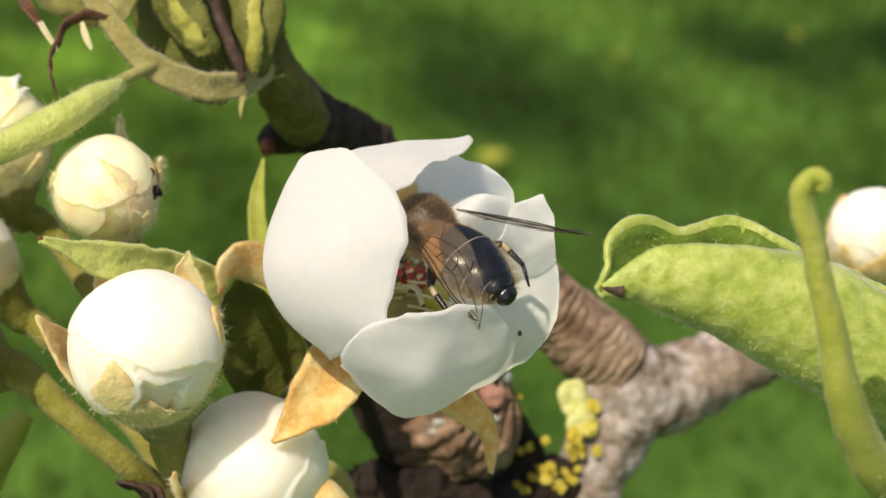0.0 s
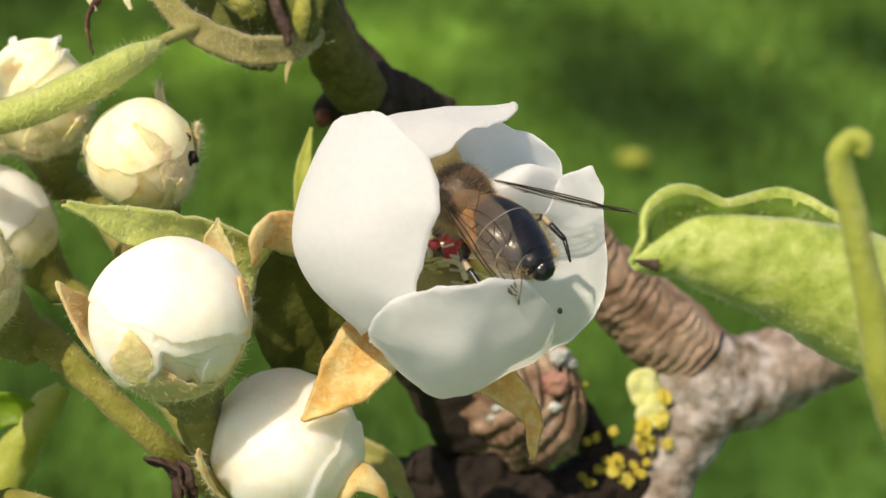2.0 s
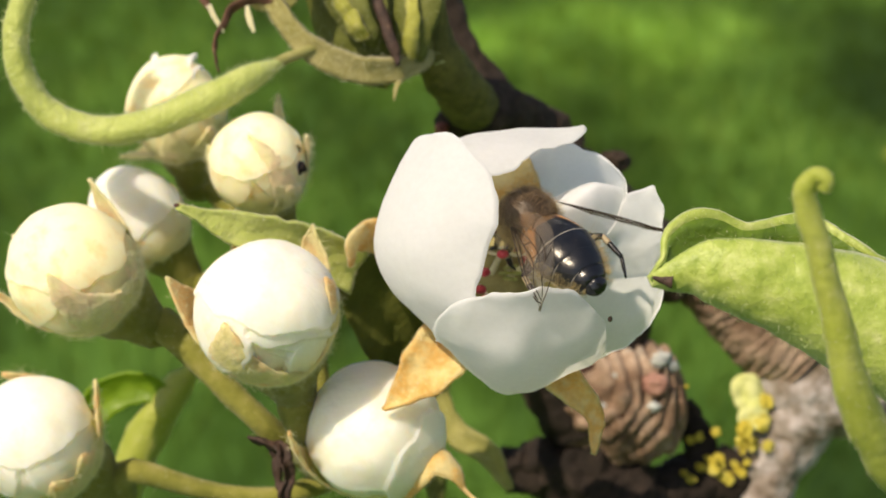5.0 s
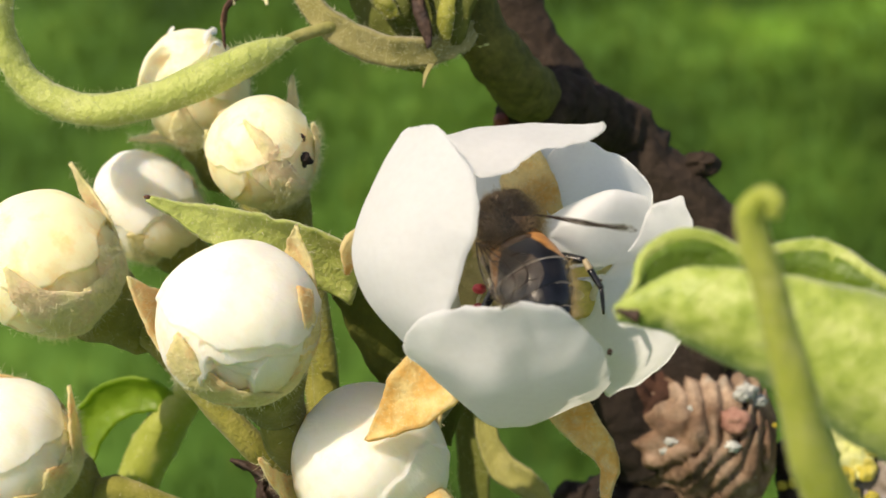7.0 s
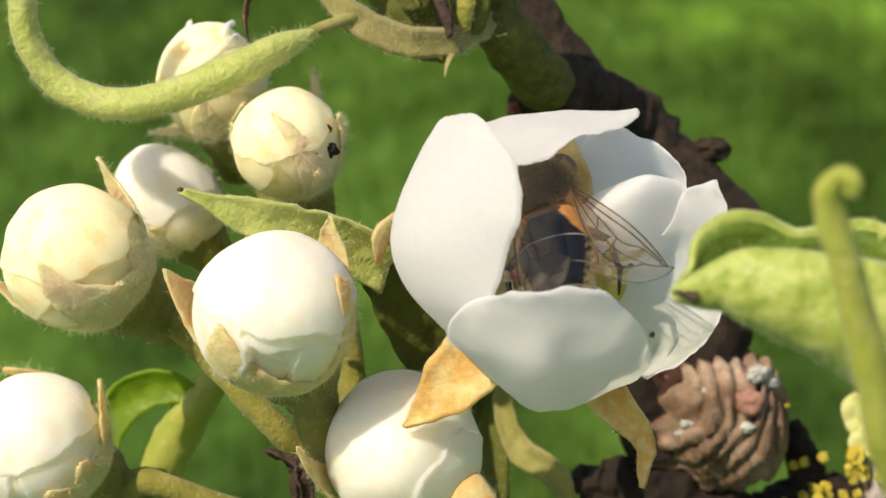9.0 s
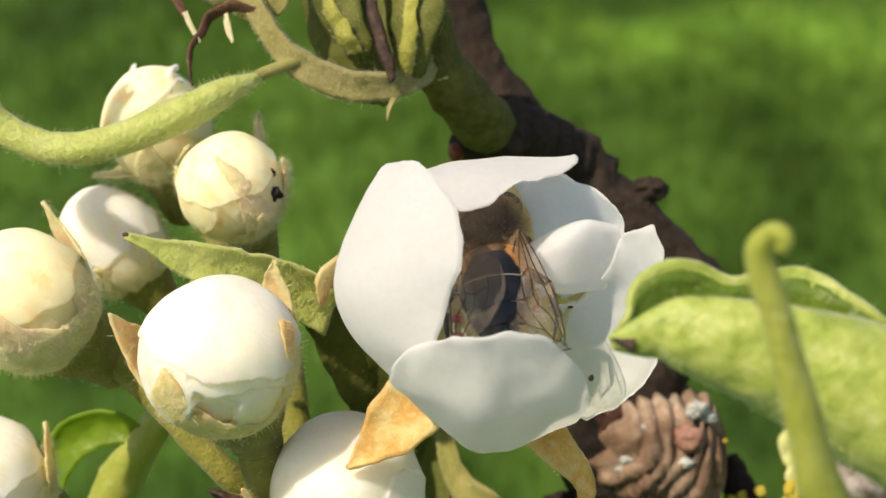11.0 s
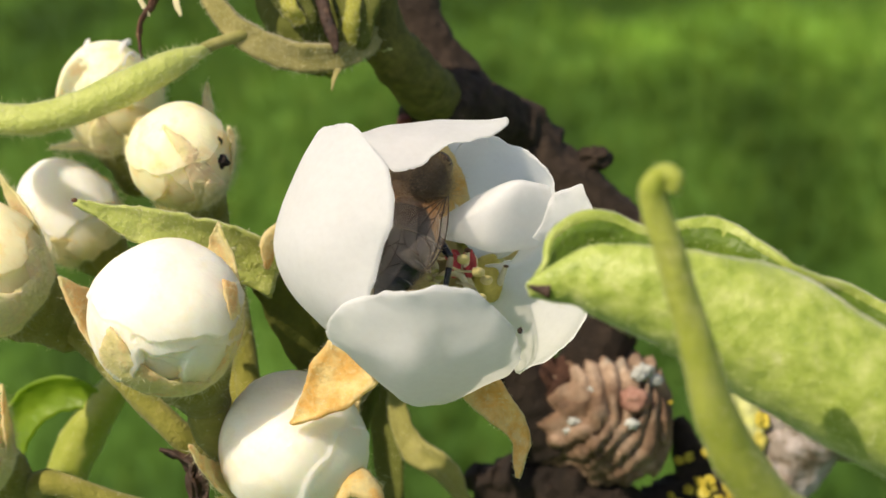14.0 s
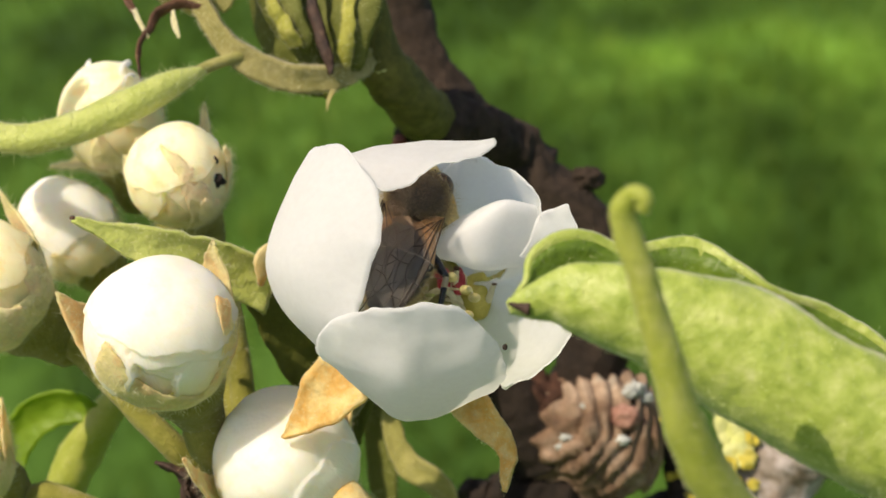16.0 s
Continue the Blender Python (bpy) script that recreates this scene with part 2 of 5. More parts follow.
def tube(rows, n=24, seg=14, up=(0, 0.3, 1), rough=0.0, rscale=0.5, rings=0.0, ringlen=1.0, seed=0.0, caps=True, oval=1.0, centre=None, wander=1.0):
    """A round limb through rows of x, y, z, radius; rough: bark relief, rings: wrinkles across it."""
    c = spline(rows, n)
    bm = bmesh.new()
    all_rows, run = [], 0.0
    for i, ((t, u, s), p) in enumerate(zip(frames_along(c[:, :3], up), c)):
        run += 0.0 if i == 0 else float(np.linalg.norm(c[i, :3] - c[i - 1, :3]))
        row = []
        for k in range(seg):
            a = 2 * math.pi * k / seg
            d = u * math.cos(a) * oval + s * math.sin(a)
            r = p[3]
            q = Vector(p[:3]) + d * r
            if rough:
                r += rough * noise.fractal(q * rscale + Vector((seed, 0, 0)), 1.0, 2.0, 4)
            if rings:
                w = (run if centre is None else (q - Vector(centre)).length) / ringlen + wander * (1.5 * noise.noise(q * 0.2 + Vector((seed, 3, 1))) + 0.45 * noise.noise(q * 0.7 + Vector((0, seed, 5))))
                r += rings * (0.7 - (1 - abs((w % 1.0) - 0.5) * 2) ** 2.4) * (0.6 + 0.8 * noise.noise(q * 0.35 + Vector((9, seed, 0))))
            row.append(bm.verts.new(Vector(p[:3]) + d * max(r, 0.02)))
        all_rows.append(row)
    grid_faces(bm, all_rows, True)
    if caps:
        for row, p, sgn in ((all_rows[0], c[0], 1), (all_rows[-1], c[-1], -1)):
            v = bm.verts.new(Vector(p[:3]))
            for k in range(seg):
                a, b = row[k], row[(k + 1) % seg]
                bm.faces.new((v, b, a) if sgn > 0 else (v, a, b))
    bmesh.ops.recalc_face_normals(bm, faces=bm.faces)
    return bm


def shell(points, thick):
    """A closed sheet of that thickness from a grid of points."""
    p = np.array([[tuple(q) for q in row] for row in points])
    du = np.gradient(p, axis=1)
    dv = np.gradient(p, axis=0)
    nrm = np.cross(du, dv)
    ln = np.linalg.norm(nrm, axis=2, keepdims=True)
    nrm = nrm / np.maximum(ln, 1e-9)
    bm = bmesh.new()
    top = [[bm.verts.new(q) for q in row] for row in p + nrm * thick / 2]
    low = [[bm.verts.new(q) for q in row] for row in p - nrm * thick / 2]
    grid_faces(bm, top)
    grid_faces(bm, [r[::-1] for r in low])
    rim_t = top[0] + [r[-1] for r in top[1:]] + top[-1][-2::-1] + [r[0] for r in top[-2:0:-1]]
    rim_l = low[0] + [r[-1] for r in low[1:]] + low[-1][-2::-1] + [r[0] for r in low[-2:0:-1]]
    m = len(rim_t)
    for i in range(m):
        bm.faces.new((rim_t[i], rim_l[i], rim_l[(i + 1) % m], rim_t[(i + 1) % m]))
    bmesh.ops.recalc_face_normals(bm, faces=bm.faces)
    return bm


def squircle(n, e):
    """Grid of parameters in a rounded square."""
    out = []
    for i in range(n + 1):
        row = []
        for j in range(n + 1):
            x, y = 2 * j / n - 1, 2 * i / n - 1
            k = (abs(x) ** e + abs(y) ** e) ** (1 / e)
            m = max(abs(x), abs(y))
            f = m / k if k > 1e-9 else 1.0
            row.append((x * f, y * f))
        out.append(row)
    return out


def petal_sheet(lines, n=40, e=6.0, thick=0.13, ripple=0.12, edge=0.25, seed=0.0, off=(0, 0, 0)):
    """A petal through lines from claw to rim, given from one side edge to the other, with rounded corners."""
    net = np.array([spline(line, 60) for line in lines]) - np.array(off)
    full = np.array([spline(net[:, k], 60) for k in range(61)])
    def on(u, v):
        a, b = (u + 1) * 30, (v + 1) * 30
        i, j = min(int(a), 59), min(int(b), 59)
        f, g = a - i, b - j
        return (full[i, j] * (1 - f) + full[i + 1, j] * f) * (1 - g) + (full[i, j + 1] * (1 - f) + full[i + 1, j + 1] * f) * g
    pts = []
    for row in squircle(n, e):
        line = []
        for u, v in row:
            q = on(u, v)
            k = Vector((q[0] + seed, q[1], q[2]))
            rim = max(0.0, max(abs(u), abs(v)) - 0.72) / 0.28
            d = ripple * noise.noise_vector(k * 0.22) + edge * rim ** 2 * noise.noise_vector(k * 0.55 + Vector((5, 5, 5)))
            d += 0.35 * edge * rim ** 4 * noise.noise_vector(k * 2.4)
            d += 0.16 * ripple * noise.noise_vector(k * 0.8 + Vector((0, 9, 0)))
            line.append(q + np.array(d))
        pts.append(line)
    return shell(pts, thick)


def leaf_trough(spine, lo, hi, n=60, seg=22, up=(0, 1, 0), thick=0.35, squash=1.0, wob=0.12, seed=0.0):
    """A leaf rolled round a line: rows of x, y, z, radius; lo and hi give, along it, the two edges' angles and lift."""
    c = spline(spine, n)
    lo, hi = spline(lo, n), spline(hi, n)
    pts = []
    for i, ((t, u, s), p) in enumerate(zip(frames_along(c[:, :3], up), c)):
        row = []
        for k in range(seg + 1):
            f = k / seg
            a = radians(lo[i][0] + (hi[i][0] - lo[i][0]) * f)
            r = p[3] * (1 + lo[i][1] * max(0, 1 - f * 4) ** 2 + hi[i][1] * max(0, f * 4 - 3) ** 2)
            x, y = math.cos(a), math.sin(a)
            q = Vector(p[:3]) + s * (x * r * squash) + u * (y * r)
            row.append(q + wob * noise.noise_vector(q * 0.5 + Vector((seed, 0, 0))) + 0.3 * wob * noise.noise_vector(q * 1.7) + 0.12 * wob * noise.noise_vector(q * 3.1))
        pts.append(row)
    return shell(pts, thick)


def blade(spine, width, across, n=30, seg=10, thick=0.3, cup=0.3, wob=0.1, seed=0.0):
    """A leaf or sepal along rows of x, y, z; width along it (rows of one number), lying along the vector across, cupped."""
    c, w = spline(spine, n), spline([(x,) for x in width], n)
    pts = []
    for i, ((t, u, s), p) in enumerate(zip(frames_along(c, across), c)):
        row = []
        for k in range(seg + 1):
            f = 2 * k / seg - 1
            q = Vector(p) + u * (f * w[i][0]) + s * (cup * w[i][0] * (f * f - 0.4))
            row.append(q + wob * noise.noise_vector(q * 0.6 + Vector((seed, 2, 0))) + 0.4 * wob * noise.noise_vector(q * 1.9))
        pts.append(row)
    return shell(pts, thick)


def hairs(src, count, length, width=0.03, seed=1, keep=None, bend=0.5):
    """Fine hairs on a mesh in millimetres: one mesh."""
    rnd = random.Random(seed)
    src.faces.ensure_lookup_table()
    faces = [f for f in src.faces if keep is None or keep(f.calc_center_median(), f.normal)]
    if not faces:
        faces = list(src.faces)
    areas = np.cumsum([f.calc_area() for f in faces])
    bm = bmesh.new()
    for _ in range(count):
        f = faces[min(int(np.searchsorted(areas, rnd.random() * areas[-1])), len(faces) - 1)]
        vs = [v.co for v in f.verts]
        a, b = rnd.random(), rnd.random()
        p = vs[0].lerp(vs[1], a).lerp(vs[-1].lerp(vs[2 if len(vs) > 3 else -1], a), b)
        ln = length * (0.4 + rnd.random())
        d = (f.normal + bend * Vector((rnd.gauss(0, 1), rnd.gauss(0, 1), rnd.gauss(0, 1)))).normalized()
        if d.dot(f.normal) < 0.1:
            d = (d + f.normal * 0.6).normalized()
        side = d.orthogonal().normalized()
        side.rotate(Matrix.Rotation(rnd.random() * 6.28, 3, d))
        tip = p + d * ln + 0.35 * ln * Vector((rnd.gauss(0, 1), rnd.gauss(0, 1), rnd.gauss(0, 1)))
        mid = p + d * ln * 0.55
        v = [bm.verts.new(q) for q in (p - side * width, p + side * width, mid + side * width * 0.7, mid - side * width * 0.7, tip)]
        bm.faces.new(v[:4])
        bm.faces.new((v[3], v[2], v[4]))
    return bm


def furry(name, bm, material, parent, count, length, label="", seed=1, keep=None, hair=None, bend=0.5, width=0.03):
    """A part with its fine hairs under it."""
    h = hairs(bm, int(count * 2.6), length * 0.85, width * 0.55, seed, keep, bend)
    ob = part(name, bm, material, parent, label)
    part("hair_coat", h, hair or HAIR, ob, "fine pale hairs", kind="stuff")
    return ob


def ball(rx, ry, rz, n=24, seg=32, bumpy=0.0, seed=0.0, at=(0, 0, 0), shape=None):
    """A closed rounded body; shape(z from -1 to 1) scales its girth."""
    bm = bmesh.new()
    rows = []
    for i in range(1, n):
        th = math.pi * i / n
        g = shape(math.cos(th)) if shape else 1.0
        row = []
        for k in range(seg):
            a = 2 * math.pi * k / seg
            d = Vector((math.sin(th) * math.cos(a) * g, math.sin(th) * math.sin(a) * g, math.cos(th)))
            q = Vector((d.x * rx, d.y * ry, d.z * rz))
            q *= 1 + bumpy * noise.noise(d * 2.2 + Vector((seed, 0, 0)))
            row.append(bm.verts.new(q + Vector(at)))
        rows.append(row)
    grid_faces(bm, rows, True)
    for row, z in ((rows[0], rz), (rows[-1], -rz)):
        v = bm.verts.new(Vector((0, 0, z)) + Vector(at))
        for k in range(seg):
            bm.faces.new((v, row[k], row[(k + 1) % seg]))
    bmesh.ops.recalc_face_normals(bm, faces=bm.faces)
    return bm


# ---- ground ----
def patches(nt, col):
    """Tree shade and sunny spots, painted into the lawn's colour as soft patches."""
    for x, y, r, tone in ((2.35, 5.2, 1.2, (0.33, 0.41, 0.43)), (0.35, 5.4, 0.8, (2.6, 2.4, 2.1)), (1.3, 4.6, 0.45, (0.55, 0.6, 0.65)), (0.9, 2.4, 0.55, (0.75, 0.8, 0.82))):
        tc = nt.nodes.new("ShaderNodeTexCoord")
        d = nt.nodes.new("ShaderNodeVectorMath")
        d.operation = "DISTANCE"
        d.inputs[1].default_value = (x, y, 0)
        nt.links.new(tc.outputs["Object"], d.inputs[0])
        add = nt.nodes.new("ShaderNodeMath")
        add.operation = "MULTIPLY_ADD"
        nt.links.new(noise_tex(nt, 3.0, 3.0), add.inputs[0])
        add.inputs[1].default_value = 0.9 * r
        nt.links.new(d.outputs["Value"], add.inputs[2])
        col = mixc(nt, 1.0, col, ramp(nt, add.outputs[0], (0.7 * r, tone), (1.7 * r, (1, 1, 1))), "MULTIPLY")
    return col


def lawn():
    m, nt, b, out = mat("lawn")
    big = noise_tex(nt, 2.0, 3.0, 0.5, (1, 0.36, 1))
    mid = noise_tex(nt, 9.0, 4.0, 0.6, (1, 0.4, 1))
    col = ramp(nt, big, (0.36, (0.027, 0.063, 0.012)), (0.5, (0.058, 0.132, 0.021)), (0.64, (0.096, 0.20, 0.034)))
    col = mixc(nt, 0.5, col, ramp(nt, mid, (0.35, (0.55, 0.6, 0.5)), (0.65, (1.3, 1.25, 1.2))), "MULTIPLY")
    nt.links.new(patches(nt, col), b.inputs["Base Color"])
    b.inputs["Roughness"].default_value = 0.9
    b.inputs["Specular IOR Level"].default_value = 0.1
    bm = bmesh.new()
    rows = []
    for i in range(41):
        row = []
        for j in range(41):
            x, y = (j - 20) / 20, (i - 20) / 20
            x, y = math.copysign(abs(x) ** 3, x) * 900, math.copysign(abs(y) ** 3, y) * 900
            row.append(bm.verts.new((x * 1000, y * 1000, 40 * noise.noise(Vector((x * 0.4, y * 0.4, 0))))))
        rows.append(row)
    grid_faces(bm, rows)
    ob = part("ground", bm, m, None)
    tagged(ob, "short green lawn in sun with tree shade painted in", "lawn", kind="structure")
    # blades where the camera looks
    g, nt, b, out = mat("grass_blade")
    oi = nt.nodes.new("ShaderNodeNewGeometry")
    c = ramp(nt, oi.outputs["Random Per Island"], (0.0, (0.050, 0.114, 0.017)), (0.6, (0.108, 0.225, 0.034)), (1.0, (0.19, 0.30, 0.06)))
    c = mixc(nt, 1.0, c, ramp(nt, noise_tex(nt, 2.0, 3.0, 0.5, (1, 0.36, 1)), (0.38, (0.34, 0.38, 0.34)), (0.62, (1.12, 1.12, 1.1))), "MULTIPLY")
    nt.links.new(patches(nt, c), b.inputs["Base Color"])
    b.inputs["Roughness"].default_value = 0.7
    b.inputs["Specular IOR Level"].default_value = 0.15
    thin(nt, b, out, (0.13, 0.20, 0.015), 0.3)
    rnd = random.Random(5)
    co, fa = [], []
    for _ in range(36000):
        y = rnd.triangular(0.4, 10.5, 4.6)
        x = rnd.gauss(0.5, 0.4 + 0.25 * y)
        h = 0.03 + 0.05 * rnd.random() + 0.03 * max(0, noise.noise(Vector((x, y, 4))))
        w, a = 0.003 + 0.003 * rnd.random(), rnd.random() * 6.28
        lx, ly = rnd.gauss(0, 0.02), rnd.gauss(0, 0.02)
        dx, dy = w * math.cos(a), w * math.sin(a)
        k = len(co)
        co += [(x - dx, y - dy, -0.02), (x + dx, y + dy, -0.02), (x + dx * .7 + lx * .4, y + dy * .7 + ly * .4, h * .6), (x - dx * .7 + lx * .4, y - dy * .7 + ly * .4, h * .6), (x + lx, y + ly, h)]
        fa += [(k, k + 1, k + 2, k + 3), (k + 3, k + 2, k + 4)]
    me = bpy.data.meshes.new("grass")
    me.from_pydata(co, [], fa)
    me.materials.append(g)
    tagged(new("grass", me), "short green grass blades on the lawn", "grass", kind="stuff")


lawn()


# ---- branches ----
def branches():
    at = (18.4, 10, -31)
    wood = thing("branch", spot(at), "dark brown pear branch with grey crusted fork and ringed bark", "branch")
    rel = lambda rows: [(x - at[0], y - at[1], z - at[2], r) for x, y, z, r in rows]
    part("limb", tube(rel([(-3.2, 38, -28, 2.5), (-2.1, 31.7, -28.5, 2.6), (-0.5, 25.0, -28.8, 2.7), (2.6, 19.8, -29, 2.8), (6.2, 15.6, -29, 3.0), (9.7, 13.2, -29, 3.2), (12.6, 9.9, -29, 3.5), (15.0, 8.0, -29.4, 3.7), (17.8, 5.2, -30, 3.7), (21.8, 1.4, -31.5, 3.7), (26.5, -2.2, -33.6, 3.5)]),
                      120, 44, rough=0.5, rscale=0.36), BARK_DARK, wood, "dark brown limb")
    part("knot", ball(1.8, 1.3, 1.7, 14, 20, 0.5, 3.0, at=(-0.5, 0.8, 2.8)), BARK_DARK, wood, "dark knot on the limb")
    part("ringed_limb", tube(rel([(26.5, 0.4, -33.8, 3.7), (29.5, -2.8, -34.5, 3.7), (33.0, -6.2, -35.5, 4.1), (36.8, -9.6, -36.5, 4.6), (39.5, -12.0, -37.3, 4.4)]),
                             110, 56, rough=0.25, rscale=0.5, rings=0.6, ringlen=1.35, seed=4), BARK_RINGED, wood, "brown limb with ring wrinkles")
    part("fork_limb", tube(rel([(36.5, -11.0, -37.5, 3.6), (40.0, -14.2, -38.5, 5.6), (44.5, -15.6, -39, 5.4), (50, -14.4, -39.5, 4.8), (57, -11.8, -40, 4.4), (66, -8.6, -41, 4.0)]),
                           90, 48, rough=0.45, rscale=0.45, seed=8), BARK_GREY, wood, "grey lichen-crusted limb")
    part("fork_limb", tube(rel([(42.5, -13.2, -38.5, 4.0), (40.6, -17.0, -38.8, 5.2), (38.2, -21.0, -39, 4.6), (35.8, -26.0, -39, 3.9), (34.0, -34, -40, 4.2)], ),
                           80, 48, rough=0.5, rscale=0.45, seed=12), BARK_GREY, wood, "grey-brown limb going down")
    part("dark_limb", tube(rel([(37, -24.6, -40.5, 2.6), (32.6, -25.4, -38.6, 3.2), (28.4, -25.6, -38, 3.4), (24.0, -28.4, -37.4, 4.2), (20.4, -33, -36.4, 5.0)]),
                           60, 32, rough=0.7, rscale=0.5, seed=52), BARK_SHADED, wood, "dark wood between spur and grey limb")
    part("dark_twig", tube(rel([(29.4, -25.0, -38, 2.2), (28.4, -21.4, -37.4, 1.9), (27.4, -18.0, -37, 1.3), (26.8, -16.6, -36.8, 0.7)]),
                           30, 20, rough=0.5, rscale=0.6, seed=55), BARK_SHADED, wood, "short dark twig")
    # on down to the ground below the view
    part("stem", tube(rel([(34.2, -33, -40, 4.3), (33.0, -42, -42.5, 4.6), (30, -80, -57, 6.0), (20, -300, -137, 11), (10, -700, -283, 18), (5, -1130, -440, 26), (5, -1165, -452, 34)]),
                      70, 32, rough=0.8, rscale=0.2, seed=40), BARK_GREY, wood, "grey-brown stem rooted in the lawn")
    return wood


branches()


def spur():
    at = (20.0, -18, -33)
    ob = thing("fruit_spur", spot(at), "stubby wrinkled brown fruiting spur with ring scars", "spur")
    rel = lambda rows: [(x - at[0], y - at[1], z - at[2], r) for x, y, z, r in rows]
    here = lambda p: tuple(c - o for c, o in zip(p, at))
    part("stub", tube(rel([(11.6, -19.6, -33.8, 2.4), (13.2, -18.3, -33.5, 4.4), (15.6, -17.2, -33.2, 5.9), (18.4, -16.6, -33, 6.5), (21.8, -16.5, -33, 6.2), (24.6, -16.6, -33, 4.7), (26.2, -16.6, -33, 1.9)]),
                      150, 84, rough=0.8, rscale=0.34, rings=1.6, ringlen=1.65, wander=0.62, seed=21, centre=here((12.0, -12.2, -27))), BARK_RINGED, ob, "wrinkled stub")
    # bulge of bark with the shaded hollow's darkness put into its colour
    part("shaded_bulge", ball(3.1, 3.7, 2.2, 30, 40, 0.5, 5.0, at=here((13.4, -13.4, -30.8))), bark_material("bark_shade_red", ((0.3, (0.035, 0.016, 0.010)), (0.6, (0.085, 0.040, 0.027)), (0.8, (0.15, 0.08, 0.06))), 150), ob, "reddish brown bark bulge, shade in its colour")
    for k, p in enumerate(((13.6, -14.2, -28.3), (14.1, -16.4, -28.3), (11.4, -12.2, -28.5), (14.6, -13.4, -28.9))):
        part("wart", ball(0.5 - 0.06 * k, 0.42, 0.35, 8, 12, 0.3, k * 2.1, at=here(p)), BARK_RINGED, ob)
    # wood below and beside the stub: its shade is in the darker bark colour
    part("trunk_wood", tube(rel([(4.9, -21.6, -32.2, 0.7), (6.8, -23.4, -32.2, 2.2), (11.0, -24.0, -33, 3.7), (16.2, -25.4, -33.4, 4.8), (19.6, -31, -33.6, 5.6), (19.6, -42, -35, 6.2)]), 90, 48, rough=1.0, rscale=0.45, rings=0.6, ringlen=2.3, seed=25), BARK_SHADED, ob, "rough dark wood below the stub, shade in its colour")
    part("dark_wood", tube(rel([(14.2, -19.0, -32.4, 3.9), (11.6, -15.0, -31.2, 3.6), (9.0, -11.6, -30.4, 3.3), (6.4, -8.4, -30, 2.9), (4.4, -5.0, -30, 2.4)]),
                           70, 32, rough=0.5, rscale=0.4, seed=30), BARK_SHADED, ob, "dark twisted side wood, shade in its colour")
    part("dark_wood", tube(rel([(17.4, -14.0, -34.5, 4.4), (18.5, -8.4, -33, 3.8), (20.4, -2.4, -32.2, 3.4), (21.6, 1.2, -31.6, 2.8)]),
                           60, 32, rough=0.5, rscale=0.4, seed=33), BARK_SHADED, ob, "dark wood joining the limb")
    part("scar", ball(1.5, 1.3, 0.9, 14, 20, 0.4, 2.0, at=here((22.2, -14.1, -26.6))), plain("scar_pink", ((0.3, (0.13, 0.06, 0.045)), (0.5, (0.30, 0.145, 0.11)), (0.7, (0.46, 0.27, 0.21))), 500, 0.8, 0.6, 1500), ob, "reddish bud scar")
    for k, p in enumerate(((23.2, -11.2, -28.4), (24.2, -12.1, -29.2), (22.6, -11.6, -27.6), (21.9, -16.5, -26.6), (23.4, -19.4, -27.8), (17.8, -13.2, -27.2), (16.0, -16.4, -26.8), (15.4, -17.4, -27.0))):
        part("crust", ball(0.95 - 0.06 * k, 0.72 - 0.05 * k, 0.5, 10, 14, 0.7, k * 3.1, at=here(p)), LICHEN_GREY, ob, "grey lichen crust")
    return ob


spur()


def lichens():
    rnd = random.Random(11)
    big = thing("lichen", spot((33.6, -17.0, -34.5)), "pale yellow leafy lichen on the grey limb", "lichen", "lichens on the branch")
    for k, (x, y, z, r, m) in enumerate(((0, 1.6, 0, 1.9, LICHEN_PALE), (0.6, -0.8, 0.3, 1.7, LICHEN_PALE), (1.6, -1.8, 0.5, 1.0, LICHEN), (2.0, 0.4, 0.2, 0.9, LICHEN), (-0.4, -2.6, 0.6, 0.9, LICHEN))):
        pts = []
        for row in squircle(12, 2.2):
            line = []
            for u, v in row:
                q = Vector((x + u * r * (1 + 0.3 * noise.noise(Vector((u, v, k)))), y + v * r * 1.15, z + 0.5 * noise.noise(Vector((u * 1.5, v * 1.5, k * 3))) - 0.3 * (u * u + v * v)))
                line.append(q)
            pts.append(line)
        part("lobe", shell(pts, 0.25), m, big)
    spots = ((33.9, -21.4, -34.6, 6, 1.0), (27.9, -20.9, -35.2, 4, 0.8), (29.2, -23.5, -35.0, 7, 1.0), (31.6, -24.6, -35.3, 7, 1.0), (27.2, -24.2, -34.6, 5, 0.8), (25.2, -14.6, -29.4, 2, 0.4))
    for p in spots:
        ob = thing("lichen", spot(p[:3]), "small bright yellow crumbly lichen on bark", "lichen", "lichens on the branch")
        for k in range(p[3]):
            x, y, r = rnd.gauss(0, 0.75) * p[4], rnd.gauss(0, 0.6) * p[4], (0.35 + 0.45 * rnd.random()) * p[4]
            tilt, pts = rnd.gauss(0, 0.35), []
            for row in squircle(12, 2.2):
                line = []
                for u, v in row:
                    g = 1 + 0.45 * noise.noise(Vector((u * 1.8, v * 1.8, k * 3 + p[0])))
                    line.append(Vector((x + u * r * g, y + v * r * g, 0.3 * k * 0.3 + tilt * u + 0.3 * noise.noise(Vector((u * 2.5, v * 2.5, k + p[1]))))))
                pts.append(line)
            part("lobe", shell(pts, 0.22), LICHEN, ob)


lichens()


# ---- buds ----
CALYX = plain("calyx_felt", ((0.3, (0.60, 0.57, 0.20)), (0.5, (0.86, 0.78, 0.40)), (0.64, (0.93, 0.75, 0.45)), (0.78, (0.74, 0.69, 0.31))), 260, 0.9, 0.8, 2600, 0.0003, 0.15, sheen=0.2)


